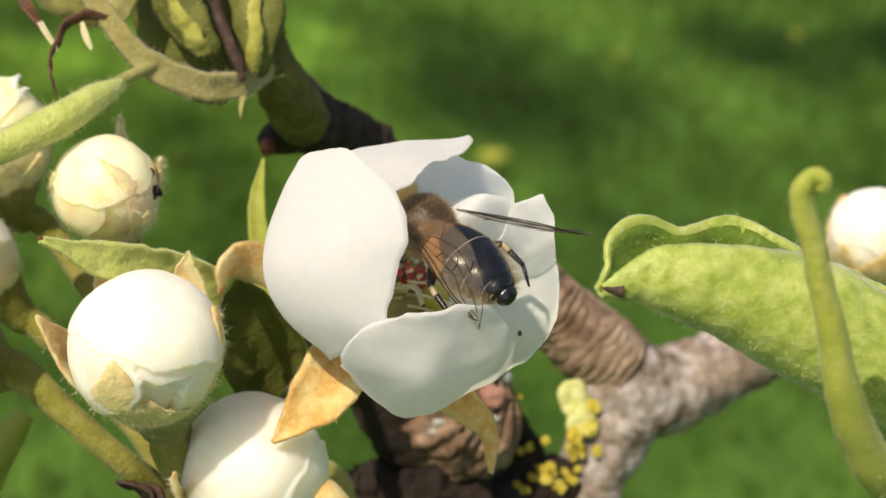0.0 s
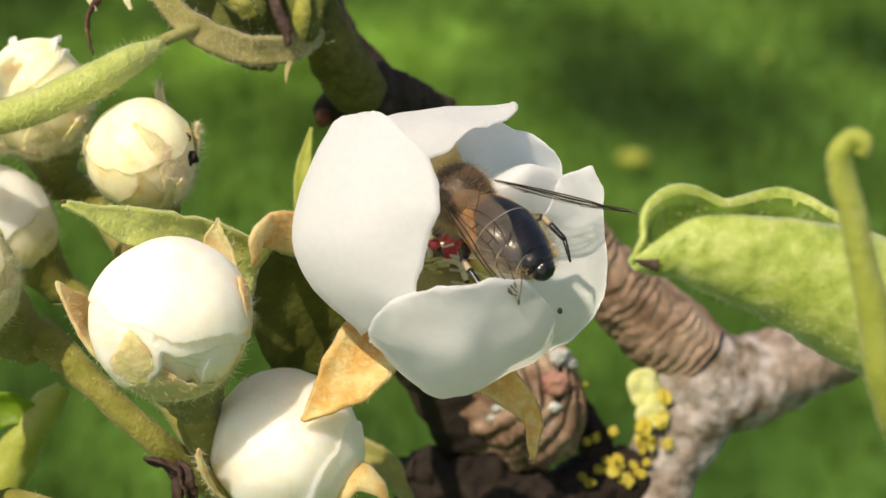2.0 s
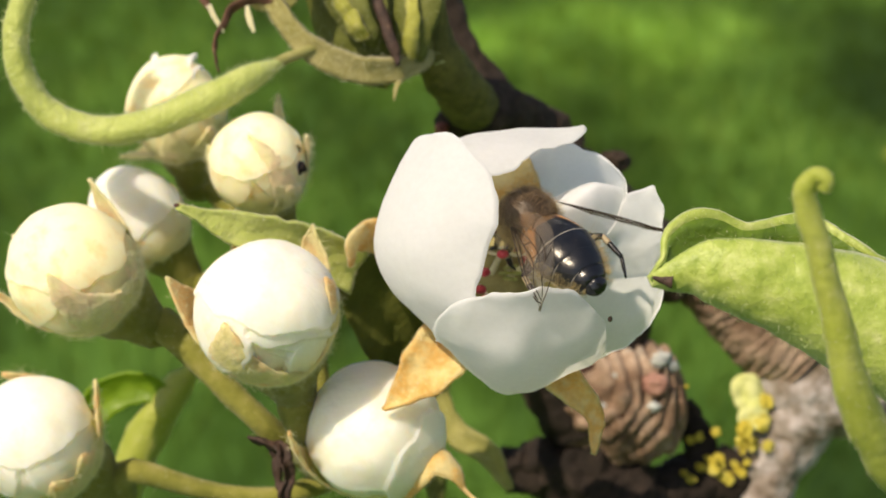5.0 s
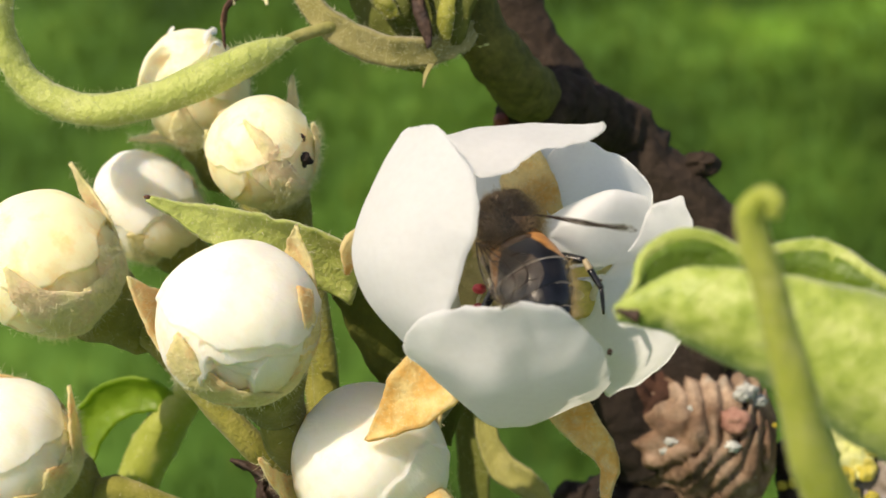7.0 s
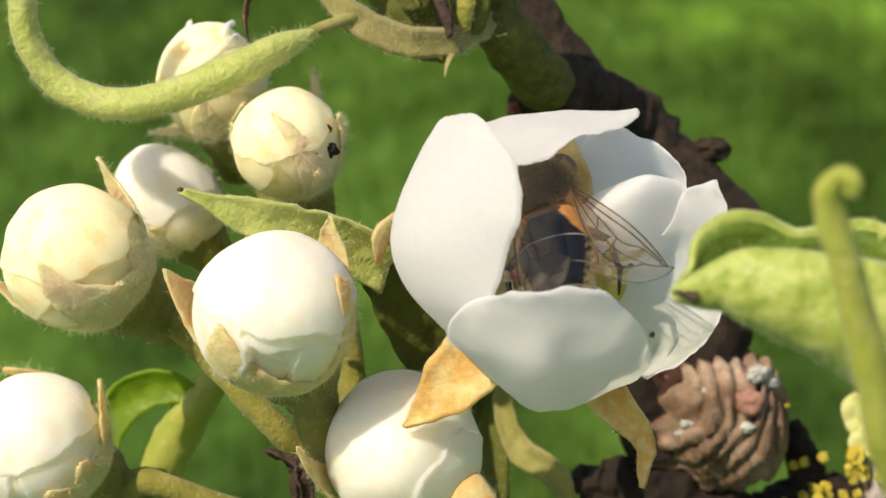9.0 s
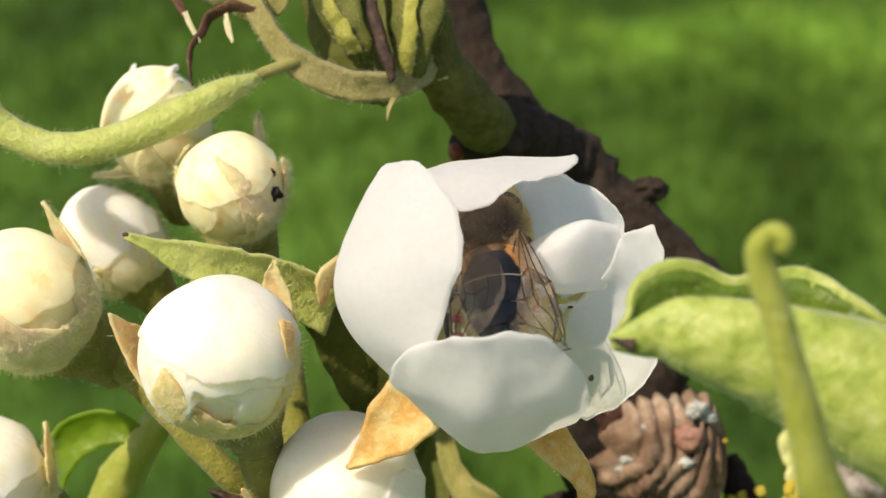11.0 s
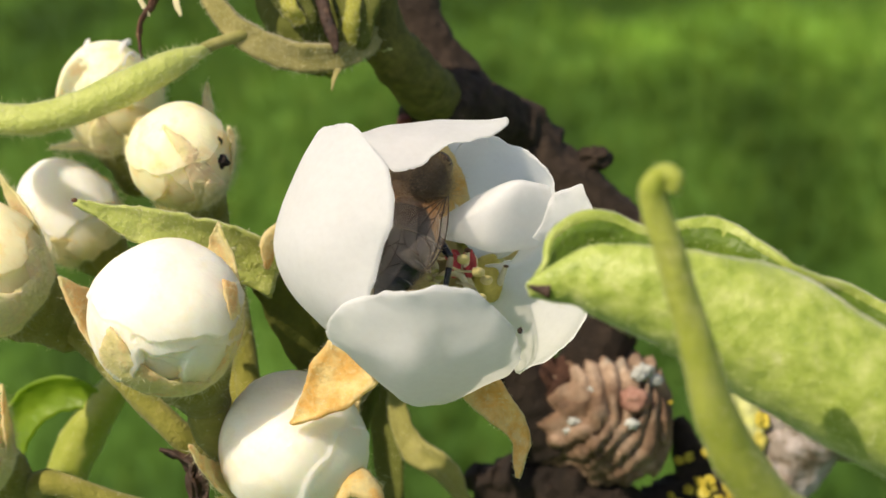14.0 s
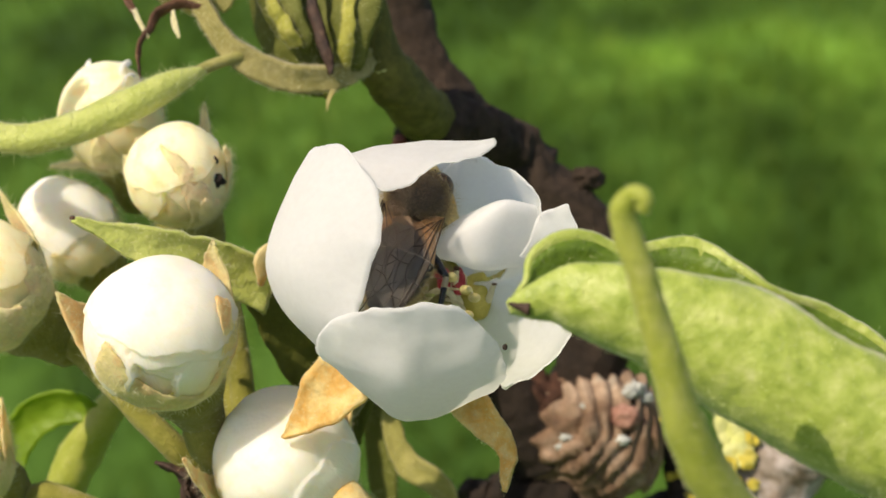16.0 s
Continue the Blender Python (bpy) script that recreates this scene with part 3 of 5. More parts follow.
def globe(R, layers, seed, long):
    """The closed petals of a bud: one skin, stepped where one petal lies over the next.
    layers: the way each petal's middle faces, its reach in degrees and its height over the core."""
    bm, rows, n, seg = bmesh.new(), [], 140, 190
    ways = [(Vector(c).normalized(), radians(a), h, k) for k, (c, a, h) in enumerate(layers)]
    for i in range(1, n):
        th = math.pi * i / n
        row = []
        for j in range(seg):
            a = 2 * math.pi * j / seg
            d = Vector((math.sin(th) * math.cos(a), math.sin(th) * math.sin(a), math.cos(th)))
            r = R * (1 + 0.042 * noise.noise(d * 1.8 + Vector((seed, 0, 0))) + 0.010 * noise.noise(d * 4.5 + Vector((0, seed, 0))))
            top = 0.0
            for c, reach, h, k in ways:
                gap = reach * (1 + 0.16 * noise.noise(d * 1.7 + Vector((k * 5.0, seed, 2))) + 0.04 * noise.noise(d * 7 + Vector((k, 0, 0)))) - c.angle(d)
                s = min(1.0, max(0.0, gap / 0.016))
                lip = 0.10 * math.exp(-(gap / 0.10) ** 2) if gap > 0 else 0.0
                top = max(top, (h + lip) * s * s * (3 - 2 * s))
            q = d * (r + top)
            row.append(bm.verts.new((q.x, q.y, q.z * long)))
        rows.append(row)
    grid_faces(bm, rows, True)
    for row in (rows[0], rows[-1]):
        v = bm.verts.new(sum((w.co for w in row), Vector()) / len(row))
        for j in range(seg):
            bm.faces.new((v, row[j], row[(j + 1) % seg]))
    bmesh.ops.recalc_face_normals(bm, faces=bm.faces)
    return bm


def bud_sepal(R, phi, start, end, width, flare, seed):
    """A pointed sepal up the side of a bud, its tip bent out by flare millimetres."""
    pts, n = [], 30
    for i in range(n + 1):
        f = i / n
        th = radians(start + (end - start) * f)
        w = width * (1 - f) ** 0.8 + 0.07
        r = R * 1.015 + 0.08 + flare * f ** 3.6
        row = []
        for k in range(11):
            g = k / 5 - 1
            ph = radians(phi) + g * w / max(2.0, r * math.sin(th)) + 0.14 * noise.noise(Vector((f * 2, seed, 0)))
            q = Vector((math.sin(th) * math.cos(ph), math.sin(th) * math.sin(ph), math.cos(th))) * (r + 0.35 * g * g * (0.5 - f) + 0.10 * (1 - abs(g)))
            ragged = 0.16 * noise.noise_vector(q * 2.6 + Vector((seed, 4, 0))) * abs(g) ** 3
            row.append(q + 0.16 * noise.noise_vector(q * 0.9 + Vector((seed, 0, 0))) + ragged)
        pts.append(row)
    return shell(pts, 0.26)


def bud(p, axis, R, sepals, stem, label, skin, green, twist=0.0, seed=0, long=1.0, hair=260, caps=None, felt=None, core=0.985, wide=0.64, low=6):
    felt = felt or CALYX
    m = aimed(p, axis, twist)
    ob = thing("flower_bud", m, label, "flower bud", "pear blossom buds")
    inv = (m.inverted() @ spot((0, 0, 0)))
    turn = m.to_3x3().inverted() @ AXES
    layers = [(turn @ Vector(c), a, h) for c, a, h in caps or (((-0.15, 0.75, 0.65), 72, 0.34), ((0.75, -0.1, 0.6), 50, 0.18), ((-0.75, -0.25, 0.6), 46, 0.24))]
    part("petals", globe(R * core, layers, seed, long), skin, ob, "overlapping closed petals")
    for k, (x, y, z) in enumerate(sepals):
        q = inv @ (Vector((x, y, z)) * 0.001) * 1000
        phi, end = math.degrees(math.atan2(q.y, q.x)), math.degrees(math.acos(q.z / q.length))
        width, flare = R * wide, max(0.05, q.length - R * 1.05 - 0.15)
        furry("sepal", bud_sepal(R, phi, 150, end, width, flare, seed * 5 + k), green, ob, 320, 0.75, "felted sepal", seed + k)
    cup = bmesh.new()
    rows = []
    for th, g in ((101, 0.93), (105, 1.0), (114, 1.045), (126, 1.06), (138, 1.085), (148, 1.13), (155, 1.18), (161, 1.28), (165, 1.40)):
        row = []
        for k in range(28):
            a = 2 * math.pi * k / 28
            t = radians(th + low * max(0.0, (140 - th) / 39) + (3.5 * math.cos(5 * a + seed) + 3 * noise.noise(Vector((math.cos(a) * 2, math.sin(a) * 2, seed))) if th < 110 else 0))
            d = Vector((math.sin(t) * math.cos(a), math.sin(t) * math.sin(a), math.cos(t)))
            row.append(cup.verts.new(d * R * g * (1 + 0.04 * noise.noise(d * 3 + Vector((seed, 0, 0))))))
        rows.append(row)
    grid_faces(cup, rows, True)
    bmesh.ops.recalc_face_normals(cup, faces=cup.faces)
    furry("receptacle", cup, felt, ob, hair * 1.3, 0.75, "woolly ochre-green receptacle", seed + 40)
    base = [(0, 0, -R * 0.8, R * 0.62), (0, 0, -R * 1.1, R * 0.60), (0, 0, -R * 1.45, R * 0.44), (0, 0, -R * 1.85, R * 0.26 + 0.4)]
    for x, y, z, r in stem:
        q = inv @ (Vector((x, y, z)) * 0.001) * 1000
        base.append((q.x, q.y, q.z, r))
    furry("pedicel", tube(base, 26, 16, rough=0.12, rscale=0.8, seed=seed), FELT, ob, 130, 0.5, "downy olive-green stalk", seed + 60)
    return ob


NODE = (-12.5, -21.8, -4.0)
bud((-17, -5.5, 14), (-0.18, 0.70, 0.70), 6.05, ((-20.1, -6.3, 20.7), (-26.1, -2.0, 15.4), (-12.8, 2.8, 13.0), (-11.2, -2.2, 17.4), (-20.6, 2.8, 8.6)),
    ((-14.9, -15.2, 6.0, 1.7), (-13.6, -18.5, 2.0, 1.3), (*NODE, 1.3)), "plump white pear bud with ochre sepals, about to open", BUD_WHITE, SEPAL_GREEN, 0, 1,
    core=0.93, low=9, wide=1.0, caps=(((0.15, 0.85, 0.5), 73, 1.05), ((0.40, 0.66, 0.62), 68, 0.78), ((0.5, 0.5, 0.7), 65, 0.54), ((0.55, 0.4, 0.72), 69, 0.3), ((-0.82, -0.20, 0.54), 46, 0.9), ((0.84, -0.56, 0.12), 40, 0.66)))
bud((-7.7, -16.7, 5.5), (-0.15, 0.50, 0.85), 6.3, ((-15.3, -16.1, 13.0), (0.2, -20.4, 4.0), (-2.5, -9.8, 0.5), (-11, -10.8, 0.0), (-9.5, -24.3, 3.0)),
    ((-9.0, -21, -2.5, 1.6), (*NODE, 1.3)), "round white pear bud partly shaded by the open blossom", BUD_WHITE, SEPAL_GREEN, 0, 2,
    caps=(((0.0, 0.6, 0.8), 96, 0.32), ((0.9, -0.5, 0.3), 46, 0.5), ((-0.8, -0.6, 0.3), 50, 0.14)))
HOLED = bud((-19.1, 9.0, 1.0), (-0.2, 0.60, 0.78), 4.6, ((-19.5, 11.5, 5.5), (-17.3, 16.2, -2.0), (-14.0, 11.5, 3.4), (-23.7, 10.6, 2.6), (-15.5, 6.4, 4.6)),
    ((-17, 3.0, -5, 1.3), (-14.5, -8, -6, 1.2), (*NODE, 1.2)), "small cream pear bud with two dark holes", BUD_CREAM, SEPAL_CREAM, 0, 3, hair=420, wide=0.42, low=8)
bud((-28.4, 15.0, -10), (-0.15, 0.85, 0.5), 4.7, ((-34.0, 10.2, -8.0), (-31.2, 20.3, -12.4), (-24.5, 13.0, -6.2), (-28.5, 13.2, -5.0), (-23.5, 16.5, -11)),
    ((-24, 6, -14, 1.3), (-16.5, -8, -9, 1.2), (*NODE, 1.2)), "cream pear bud loosening at its top", BUD_CREAM, SEPAL_CREAM, 0, 4, 1.15, 420,
    caps=(((0.5, 0.75, 0.5), 60, 0.35), ((-0.5, 0.75, 0.5), 54, 0.55), ((0.1, -0.3, 0.9), 60, 0.18)))
LOOSE_TIPS = thing("petal_tips", spot((-28.4, 19.2, -10)), "ragged white petal tips rising from a loosening bud", "petals")
for _k, (_a, _b) in enumerate((((-2.2, 0.3, 1.5), (-2.7, 0.9, 0.3)), ((1.2, 0.5, 2.2), (1.9, 1.1, 1.2)), ((2.0, -0.6, 2.6), (2.7, -0.2, 2.2)))):
    _m = tuple((p + q) / 2 + (0.5 if i == 1 else 0.0) for i, (p, q) in enumerate(zip(_a, _b)))
    part("petal_tip", blade([(_a[0] * 0.7, -1.6, _a[2]), _a, _m, _b], (1.3, 1.3, 0.9, 0.2), (0.3, 0.4, 0.85), 20, 8, 0.14, 0.35, 0.3, _k), PETAL, LOOSE_TIPS)
bud((-35.9, -1.3, 6.5), (-0.60, 0.52, 0.60), 6.0, ((-37.0, -1.8, 13.6), (-34.5, 7.6, 5.4), (-43.6, -3.4, 7.0), (-42.6, 2.2, 3.0), (-31.0, 0.4, 9.4)),
    ((-27.8, -6.9, 1.0, 1.7), (-22.4, -12.4, 2.0, 1.2), (-17.7, -17.0, 1.5, 1.3), (*NODE, 1.4)), "cream pear bud with long pointed sepals", BUD_CREAM, SEPAL_CREAM, 0, 5, hair=420, wide=0.62, low=4)
bud((-32.3, 4.0, -10.0), (-0.62, 0.76, 0.2), 4.5, ((-34.9, 9.2, -9.6), (-27.4, 2.6, -7.4), (-37, 3.0, -9), (-33, 1.5, -5.5), (-30, 8, -13)),
    ((-25, -4, -11, 1.3), (-17.5, -13, -7, 1.2), (*NODE, 1.2)), "slim white pear bud behind the others", BUD_WHITE, SEPAL_GREEN, 0, 6, 1.25)
bud((-40.4, -17.6, 2.0), (-0.62, 0.55, 0.56), 5.9, ((-34.1, -11.5, 4.4), (-43.7, -11.0, 2.0), (-37.8, -21.6, 7.2), (-46.5, -18, 3), (-35.2, -19, 6.0)),
    ((-31.7, -20.9, -1.0, 1.3), (-24.2, -23.0, -2.0, 0.95), (-17, -23.5, -2, 0.95), (*NODE, 1.4)), "white pear bud on a long downy stalk", BUD_WHITE, SEPAL_GREEN, 0, 7)
for _p, _r in (((-14.9, 8.4, 2.6), 0.8), ((-14.9, 10.3, 3.2), 0.5)):
    _q = HOLED.matrix_world.inverted() @ spot((0, 0, 0)) @ (Vector(_p) * 0.001) * 1000
    part("hole", ball(_r, _r * 0.7, _r * 0.85, 14, 18, 0.45, _r * 7, at=_q.normalized() * 4.5), DARK_SPOT, HOLED, "dark gnawed hole")


bud((65, 1.0, -20), (0.2, 0.8, 0.5), 5.0, ((64.5, -0.6, -14.0), (60, -0.2, -17), (69, -0.2, -17), (62.5, 5.9, -22), (67.5, 5.9, -22)),
    ((65, -5, -27, 1.3), (64, -8, -34, 1.4), (63, -9.4, -40, 1.5)), "white pear bud with orange sepals behind the folded leaf", BUD_WHITE, SEPAL, 0, 8)


def dandelions():
    for k, (x, y) in enumerate(((1.00, 3.93), (1.61, 4.91), (2.21, 5.09))):
        ob = thing("dandelion", Matrix.Translation((x, y, 0.0)), "yellow dandelion flower standing in the lawn", "flower", "dandelions in the lawn")
        part("stalk", tube([(0, 0, -10, 2.0), (2, 1, 40, 1.8), (3, 1, 78, 1.6)], 8, 8), STEM, ob)
        r = (34, 16, 16)[k]
        head = ball(r, r, r * 0.4, 10, 20, 0.25, k, at=(3, 1, 80))
        part("head", head, DANDELION, ob, "round yellow flower head")


DANDELION = plain("dandelion_yellow", ((0.3, (0.26, 0.29, 0.03)), (0.7, (0.36, 0.37, 0.06))), 200, 0.8)
dandelions()


# ---- the open blossom ----
def stamen(ob, base, bend, tip, k, red):
    fil = tube([(*base, 0.16), (*bend, 0.13), (*tip, 0.10)], 10, 8)
    f = part("filament", fil, FILAMENT, ob)
    part("anther", ball(0.55, 0.42, 0.8, 10, 12, 0.15, k, at=tip), ANTHER_RED if red else ANTHER_PALE, f, "dark red anther" if red else "pale yellow anther")


DISC = plain("disc_green", ((0.3, (0.22, 0.19, 0.06)), (0.7, (0.42, 0.36, 0.15))), 500, 0.5, 0.5, 1500)
FILAMENT = plain("filament_cream", ((0.3, (0.80, 0.76, 0.54)), (0.7, (0.88, 0.85, 0.68))), 600, 0.5, see=0.2)
ANTHER_RED = plain("anther_red", ((0.3, (0.36, 0.016, 0.03)), (0.7, (0.52, 0.05, 0.07))), 900, 0.45, 0.5, 2500)
ANTHER_PALE = plain("anther_pale", ((0.3, (0.55, 0.47, 0.16)), (0.7, (0.70, 0.62, 0.30))), 900, 0.6, 0.5, 2500)


def blossom():
    B = (3.5, -2.2, 3.5)
    ob = thing("pear_blossom", spot(B), "half-open white pear blossom holding a hoverfly", "flower")
    nets = {
        "top": (((3.0, -0.4, 4.4), (0.4, 5.4, 10), (-1.0, 8.8, 16), (-0.2, 9.5, 19.6), (1.6, 7.2, 22.0)),
                ((3.6, -0.2, 4.4), (2.4, 6.4, 10), (1.7, 10.3, 15.6), (2.4, 9.2, 19.6), (3.3, 6.3, 22.2)),
                ((4.2, 0, 4.4), (4.4, 6.8, 10), (5.0, 10.6, 15.0), (5.2, 9.7, 18.6), (5.2, 7.0, 21.2)),
                ((4.8, -0.2, 4.4), (6.4, 6.8, 10), (8.2, 10.7, 15.0), (8.0, 10.1, 17.6), (7.2, 8.5, 20.0)),
                ((5.2, -0.4, 4.4), (8.0, 6.8, 10), (10.8, 10.8, 15.6), (11.5, 11.0, 16.8), (11.4, 10.0, 17.4))),
        "back": (((4.6, -0.4, 4.6), (6.4, 2.4, 8), (6.7, 5.4, 11), (6.6, 8.9, 13.2)),
                 ((5.2, -0.6, 4.6), (8.0, 2.6, 8), (8.9, 6.2, 10.6), (9.0, 9.9, 13.6)),
                 ((5.8, -0.8, 4.6), (9.8, 2.4, 8), (11.8, 5.8, 11), (12.3, 8.7, 15.0)),
                 ((6.2, -1.2, 4.6), (11.2, 1.4, 8), (13.9, 4.4, 11.5), (14.9, 6.8, 15.6)),
                 ((6.4, -1.8, 4.6), (11.6, 0.2, 8.5), (14.6, 2.2, 12), (15.8, 4.0, 15.6))),
        "side": (((5.6, -4.6, 4.2), (9.6, -7.4, 10), (12.2, -9.2, 15), (13.0, -9.5, 18.2)),
                 ((6.0, -4.0, 4.2), (11.4, -6.0, 9.5), (15.4, -7.2, 14.5), (16.7, -7.1, 17.6)),
                 ((6.4, -3.0, 4.2), (12.6, -3.2, 9.5), (17.2, -3.6, 14), (18.4, -3.4, 17.2)),
                 ((6.4, -2.0, 4.2), (12.4, -0.8, 10.5), (16.6, 1.0, 14.4), (18.3, 2.4, 17.0)),
                 ((6.2, -1.2, 4.2), (11.0, -0.6, 11.0), (13.6, 1.5, 14.3), (15.3, 4.5, 15.5), (17.7, 6.1, 16.8))),
        "left": (((2.4, -4.6, 4.8), (-0.5, -6.6, 11), (-1.8, -7.2, 18), (0.2, -6.2, 23), (1.6, -5.2, 25.2)),
                 ((2.0, -3.6, 4.8), (-2.8, -4.2, 11), (-5.4, -3.6, 18), (-2.6, -3.4, 23.6), (1.7, -3.2, 26.0)),
                 ((1.8, -2.4, 4.8), (-3.6, -0.6, 11), (-7.0, 0.0, 18), (-3.6, 0.0, 24.2), (2.6, -0.4, 26.6)),
                 ((2.0, -1.2, 4.8), (-3.2, 3.0, 11), (-6.6, 3.6, 18), (-2.8, 3.6, 24.0), (3.7, 3.0, 27.0)),
                 ((2.2, -0.6, 4.8), (-2.2, 5.8, 11), (-5.0, 7.4, 18), (-2.2, 7.2, 22.6), (2.6, 7.0, 25.0)),
                 ((2.4, -0.4, 4.8), (-0.6, 6.8, 11), (-3.6, 9.3, 18), (-2.2, 10.0, 20.6), (-0.5, 10.3, 22.6))),
        "front": (((2.2, -4.8, 4.2), (0.4, -6.8, 11), (-0.6, -7.6, 18), (-1.6, -6.8, 22.2), (-1.5, -5.0, 25.2)),
                  ((2.8, -5.0, 4.2), (1.8, -9.0, 11), (1.2, -9.8, 18), (1.0, -7.6, 23.6), (1.2, -3.4, 26.6)),
                  ((3.8, -5.2, 4.2), (4.0, -10.6, 10.5), (4.2, -12.2, 17), (4.6, -8.8, 24.2), (5.0, -2.6, 28.0)),
                  ((4.6, -5.2, 4.2), (6.6, -10.2, 11), (7.8, -11.4, 17.5), (8.0, -8.2, 24), (8.4, -2.4, 27.8)),
                  ((5.4, -5.0, 4.2), (8.8, -9.0, 11), (11.2, -10.0, 18), (11.2, -7.6, 23), (11.2, -4.0, 26.0)),
                  ((5.8, -4.6, 4.2), (9.6, -7.6, 12), (12.8, -8.4, 19.5), (12.9, -7.0, 22), (12.6, -5.6, 24.2))),
    }
    front = None
    for k, (name, net) in enumerate(nets.items()):
        soft, rim = {"left": (0.18, 0.22), "front": (0.55, 0.3)}.get(name, (0.3, 0.3))
        front = part("petal", petal_sheet(net, 48, {"side": 30.0, "left": 16.0, "front": 16.0}.get(name, 9.0), 0.13, soft, rim, k * 7.3, B), PETAL, ob)
    # the back petal's margin folds inward
    part("petal_fold", petal_sheet((((6.4, 3.3, 12.0), (6.8, 3.2, 14.2), (5.9, 2.4, 15.2), (5.6, 1.6, 15.0), (6.2, 1.3, 12.5)),
                                    ((9.6, 4.9, 13.0), (9.8, 4.8, 15.8), (8.8, 3.0, 16.8), (8.2, 1.0, 15.8), (8.6, 0.8, 12.5)),
                                    ((12.2, 5.9, 13.5), (12.3, 5.8, 16.2), (11.4, 3.6, 16.8), (10.7, 0.6, 15.8), (10.6, 0.4, 12.5)),
                                    ((15.2, 5.6, 13.8), (15.3, 5.3, 14.6), (14.8, 3.4, 14.2), (14.0, 1.1, 13.6), (13.2, 0.7, 12.2))),
                                   44, 12.0, 0.13, 0.25, 0.3, 44.0, B), PETAL, ob, "inward folded petal margin")
    rel = lambda pts: [tuple(a - b for a, b in zip(p, B)) for p in pts]
    cup = tube([(0.3, 0.0, 3.6, 5.0), (0.2, 0.1, 1.6, 4.2), (0, 0, 0, 2.8), (-0.6, -0.8, -2.0, 1.7)], 16, 28, rough=0.15)
    furry("receptacle", cup, FELT, ob, 300, 0.45, "woolly green receptacle", 71)
    for k, (sp, w, ac) in enumerate((
            (((2.0, -5.0, 5.5), (-0.6, -8.2, 12.0), (-2.4, -10.2, 14.0), (-4.4, -12.2, 13.2), (-6.7, -14.3, 12.5)), (2.0, 2.8, 2.6, 1.5, 0.12), (0.75, -0.6, 0.3)),
            (((6.0, -5.4, 5.0), (8.8, -10.4, 10.5), (10.8, -12.6, 12.6), (12.6, -15.0, 12.4), (12.3, -18.4, 12.9)), (1.5, 1.7, 1.35, 0.8, 0.12), (0.8, 0.4, 0.4)),
            (((0.8, -2.0, 4.0), (-5.0, 0.8, 4.5), (-7.8, 1.8, 6.0), (-9.4, 1.0, 7.4), (-9.9, -1.2, 7.0)), (1.3, 1.7, 1.7, 1.2, 0.12), (0.3, 1, 0.3)),
            (((4.0, 0.5, 4.2), (5.6, 4.2, 9.5), (5.4, 6.6, 12.0), (5.2, 8.8, 13.0), (5.0, 10.6, 12.4)), (1.3, 2.2, 2.1, 1.2, 0.12), (1, 0, 0)),
            (((6.5, -1.5, 4.2), (10.0, -1.0, 4.5), (12.5, -0.5, 4.0), (15.0, 0, 3.5)), (1.3, 1.6, 1.2, 0.12), (0, 1, 0)))):
        furry("sepal", blade(rel(sp), w, ac, 30, 10, 0.4, 0.28, 0.22, k * 3.0), SEPAL, ob, 800, 0.30, "ochre felted sepal", 80 + k)
    rnd = random.Random(2)
    for k in range(15):
        a, r = 2 * math.pi * k / 15 + rnd.random() * 0.3, 2.6 + 0.6 * rnd.random()
        b = (0.6 + r * math.cos(a) * 0.8, 0.4 + r * math.sin(a) * 0.8, 3.0)
        l = 8.0 + 4.0 * rnd.random()
        t = (2.6 + (r + 0.7) * math.cos(a), -0.9 + (r + 0.4) * math.sin(a), 2.5 + l)
        stamen(ob, b, tuple((x + y) / 2 + rnd.gauss(0, 0.4) for x, y in zip(b, t)), t, k, t[0] < 3.6)
    part("disc", ball(4.7, 4.5, 1.1, 14, 28, 0.15, 4, at=(0.4, 0.1, 3.5)), DISC, ob, "pale yellow-green nectar disc")
    part("ovary", ball(1.75, 2.2, 1.5, 16, 22, 0.12, 6, at=(6.13, 0.25, 3.50)), OVARY, ob, "yellow-green nectar cup")
    red = part("filament", tube([(2.6, 0.6, 2.5, 0.22), (3.83, 0.93, 4.0, 0.22), (3.83, 1.33, 5.6, 0.2)], 10, 8), FILAMENT, ob)
    for d in (-0.62, 0.62):
        part("anther", ball(0.62, 1.25, 0.6, 14, 16, 0.15, 3 + d, at=(3.83 + d, 1.53, 5.5)), ANTHER_RED, red, "large dark red anther")
    for k, bow in enumerate((
            ((1.02, -0.92, 2.50, 0.30), (1.62, 0.07, 4.50, 0.30), (2.64, 0.70, 5.50, 0.30), (3.87, 0.43, 6.00, 0.28), (4.48, -1.10, 5.50, 0.26)),
            ((6.37, -2.35, 1.50, 0.32), (4.97, -1.02, 3.50, 0.32), (4.30, 0.33, 5.00, 0.30), (4.29, 1.67, 6.00, 0.28), (4.40, 2.63, 6.50, 0.20)),
            ((6.62, -2.35, 1.50, 0.34), (6.72, -0.86, 3.50, 0.32), (7.14, 0.26, 5.00, 0.30), (7.63, 1.41, 6.00, 0.20)),
            ((4.99, -1.63, 1.50, 0.30), (4.72, 0.34, 3.50, 0.28), (4.92, 1.78, 5.00, 0.24), (4.64, 2.35, 5.50, 0.18)),
            ((-1.01, -1.69, 1.50, 0.36), (-0.48, -0.44, 3.50, 0.36), (0.20, 1.02, 5.00, 0.30), (0.80, 2.23, 5.50, 0.20)),
            ((1.95, -1.66, 1.50, 0.30), (1.32, -0.18, 3.50, 0.30), (1.55, 1.27, 5.00, 0.26), (1.19, 2.13, 5.50, 0.20)))):
        f = part("filament", tube(bow, 20, 10), FILAMENT, ob)
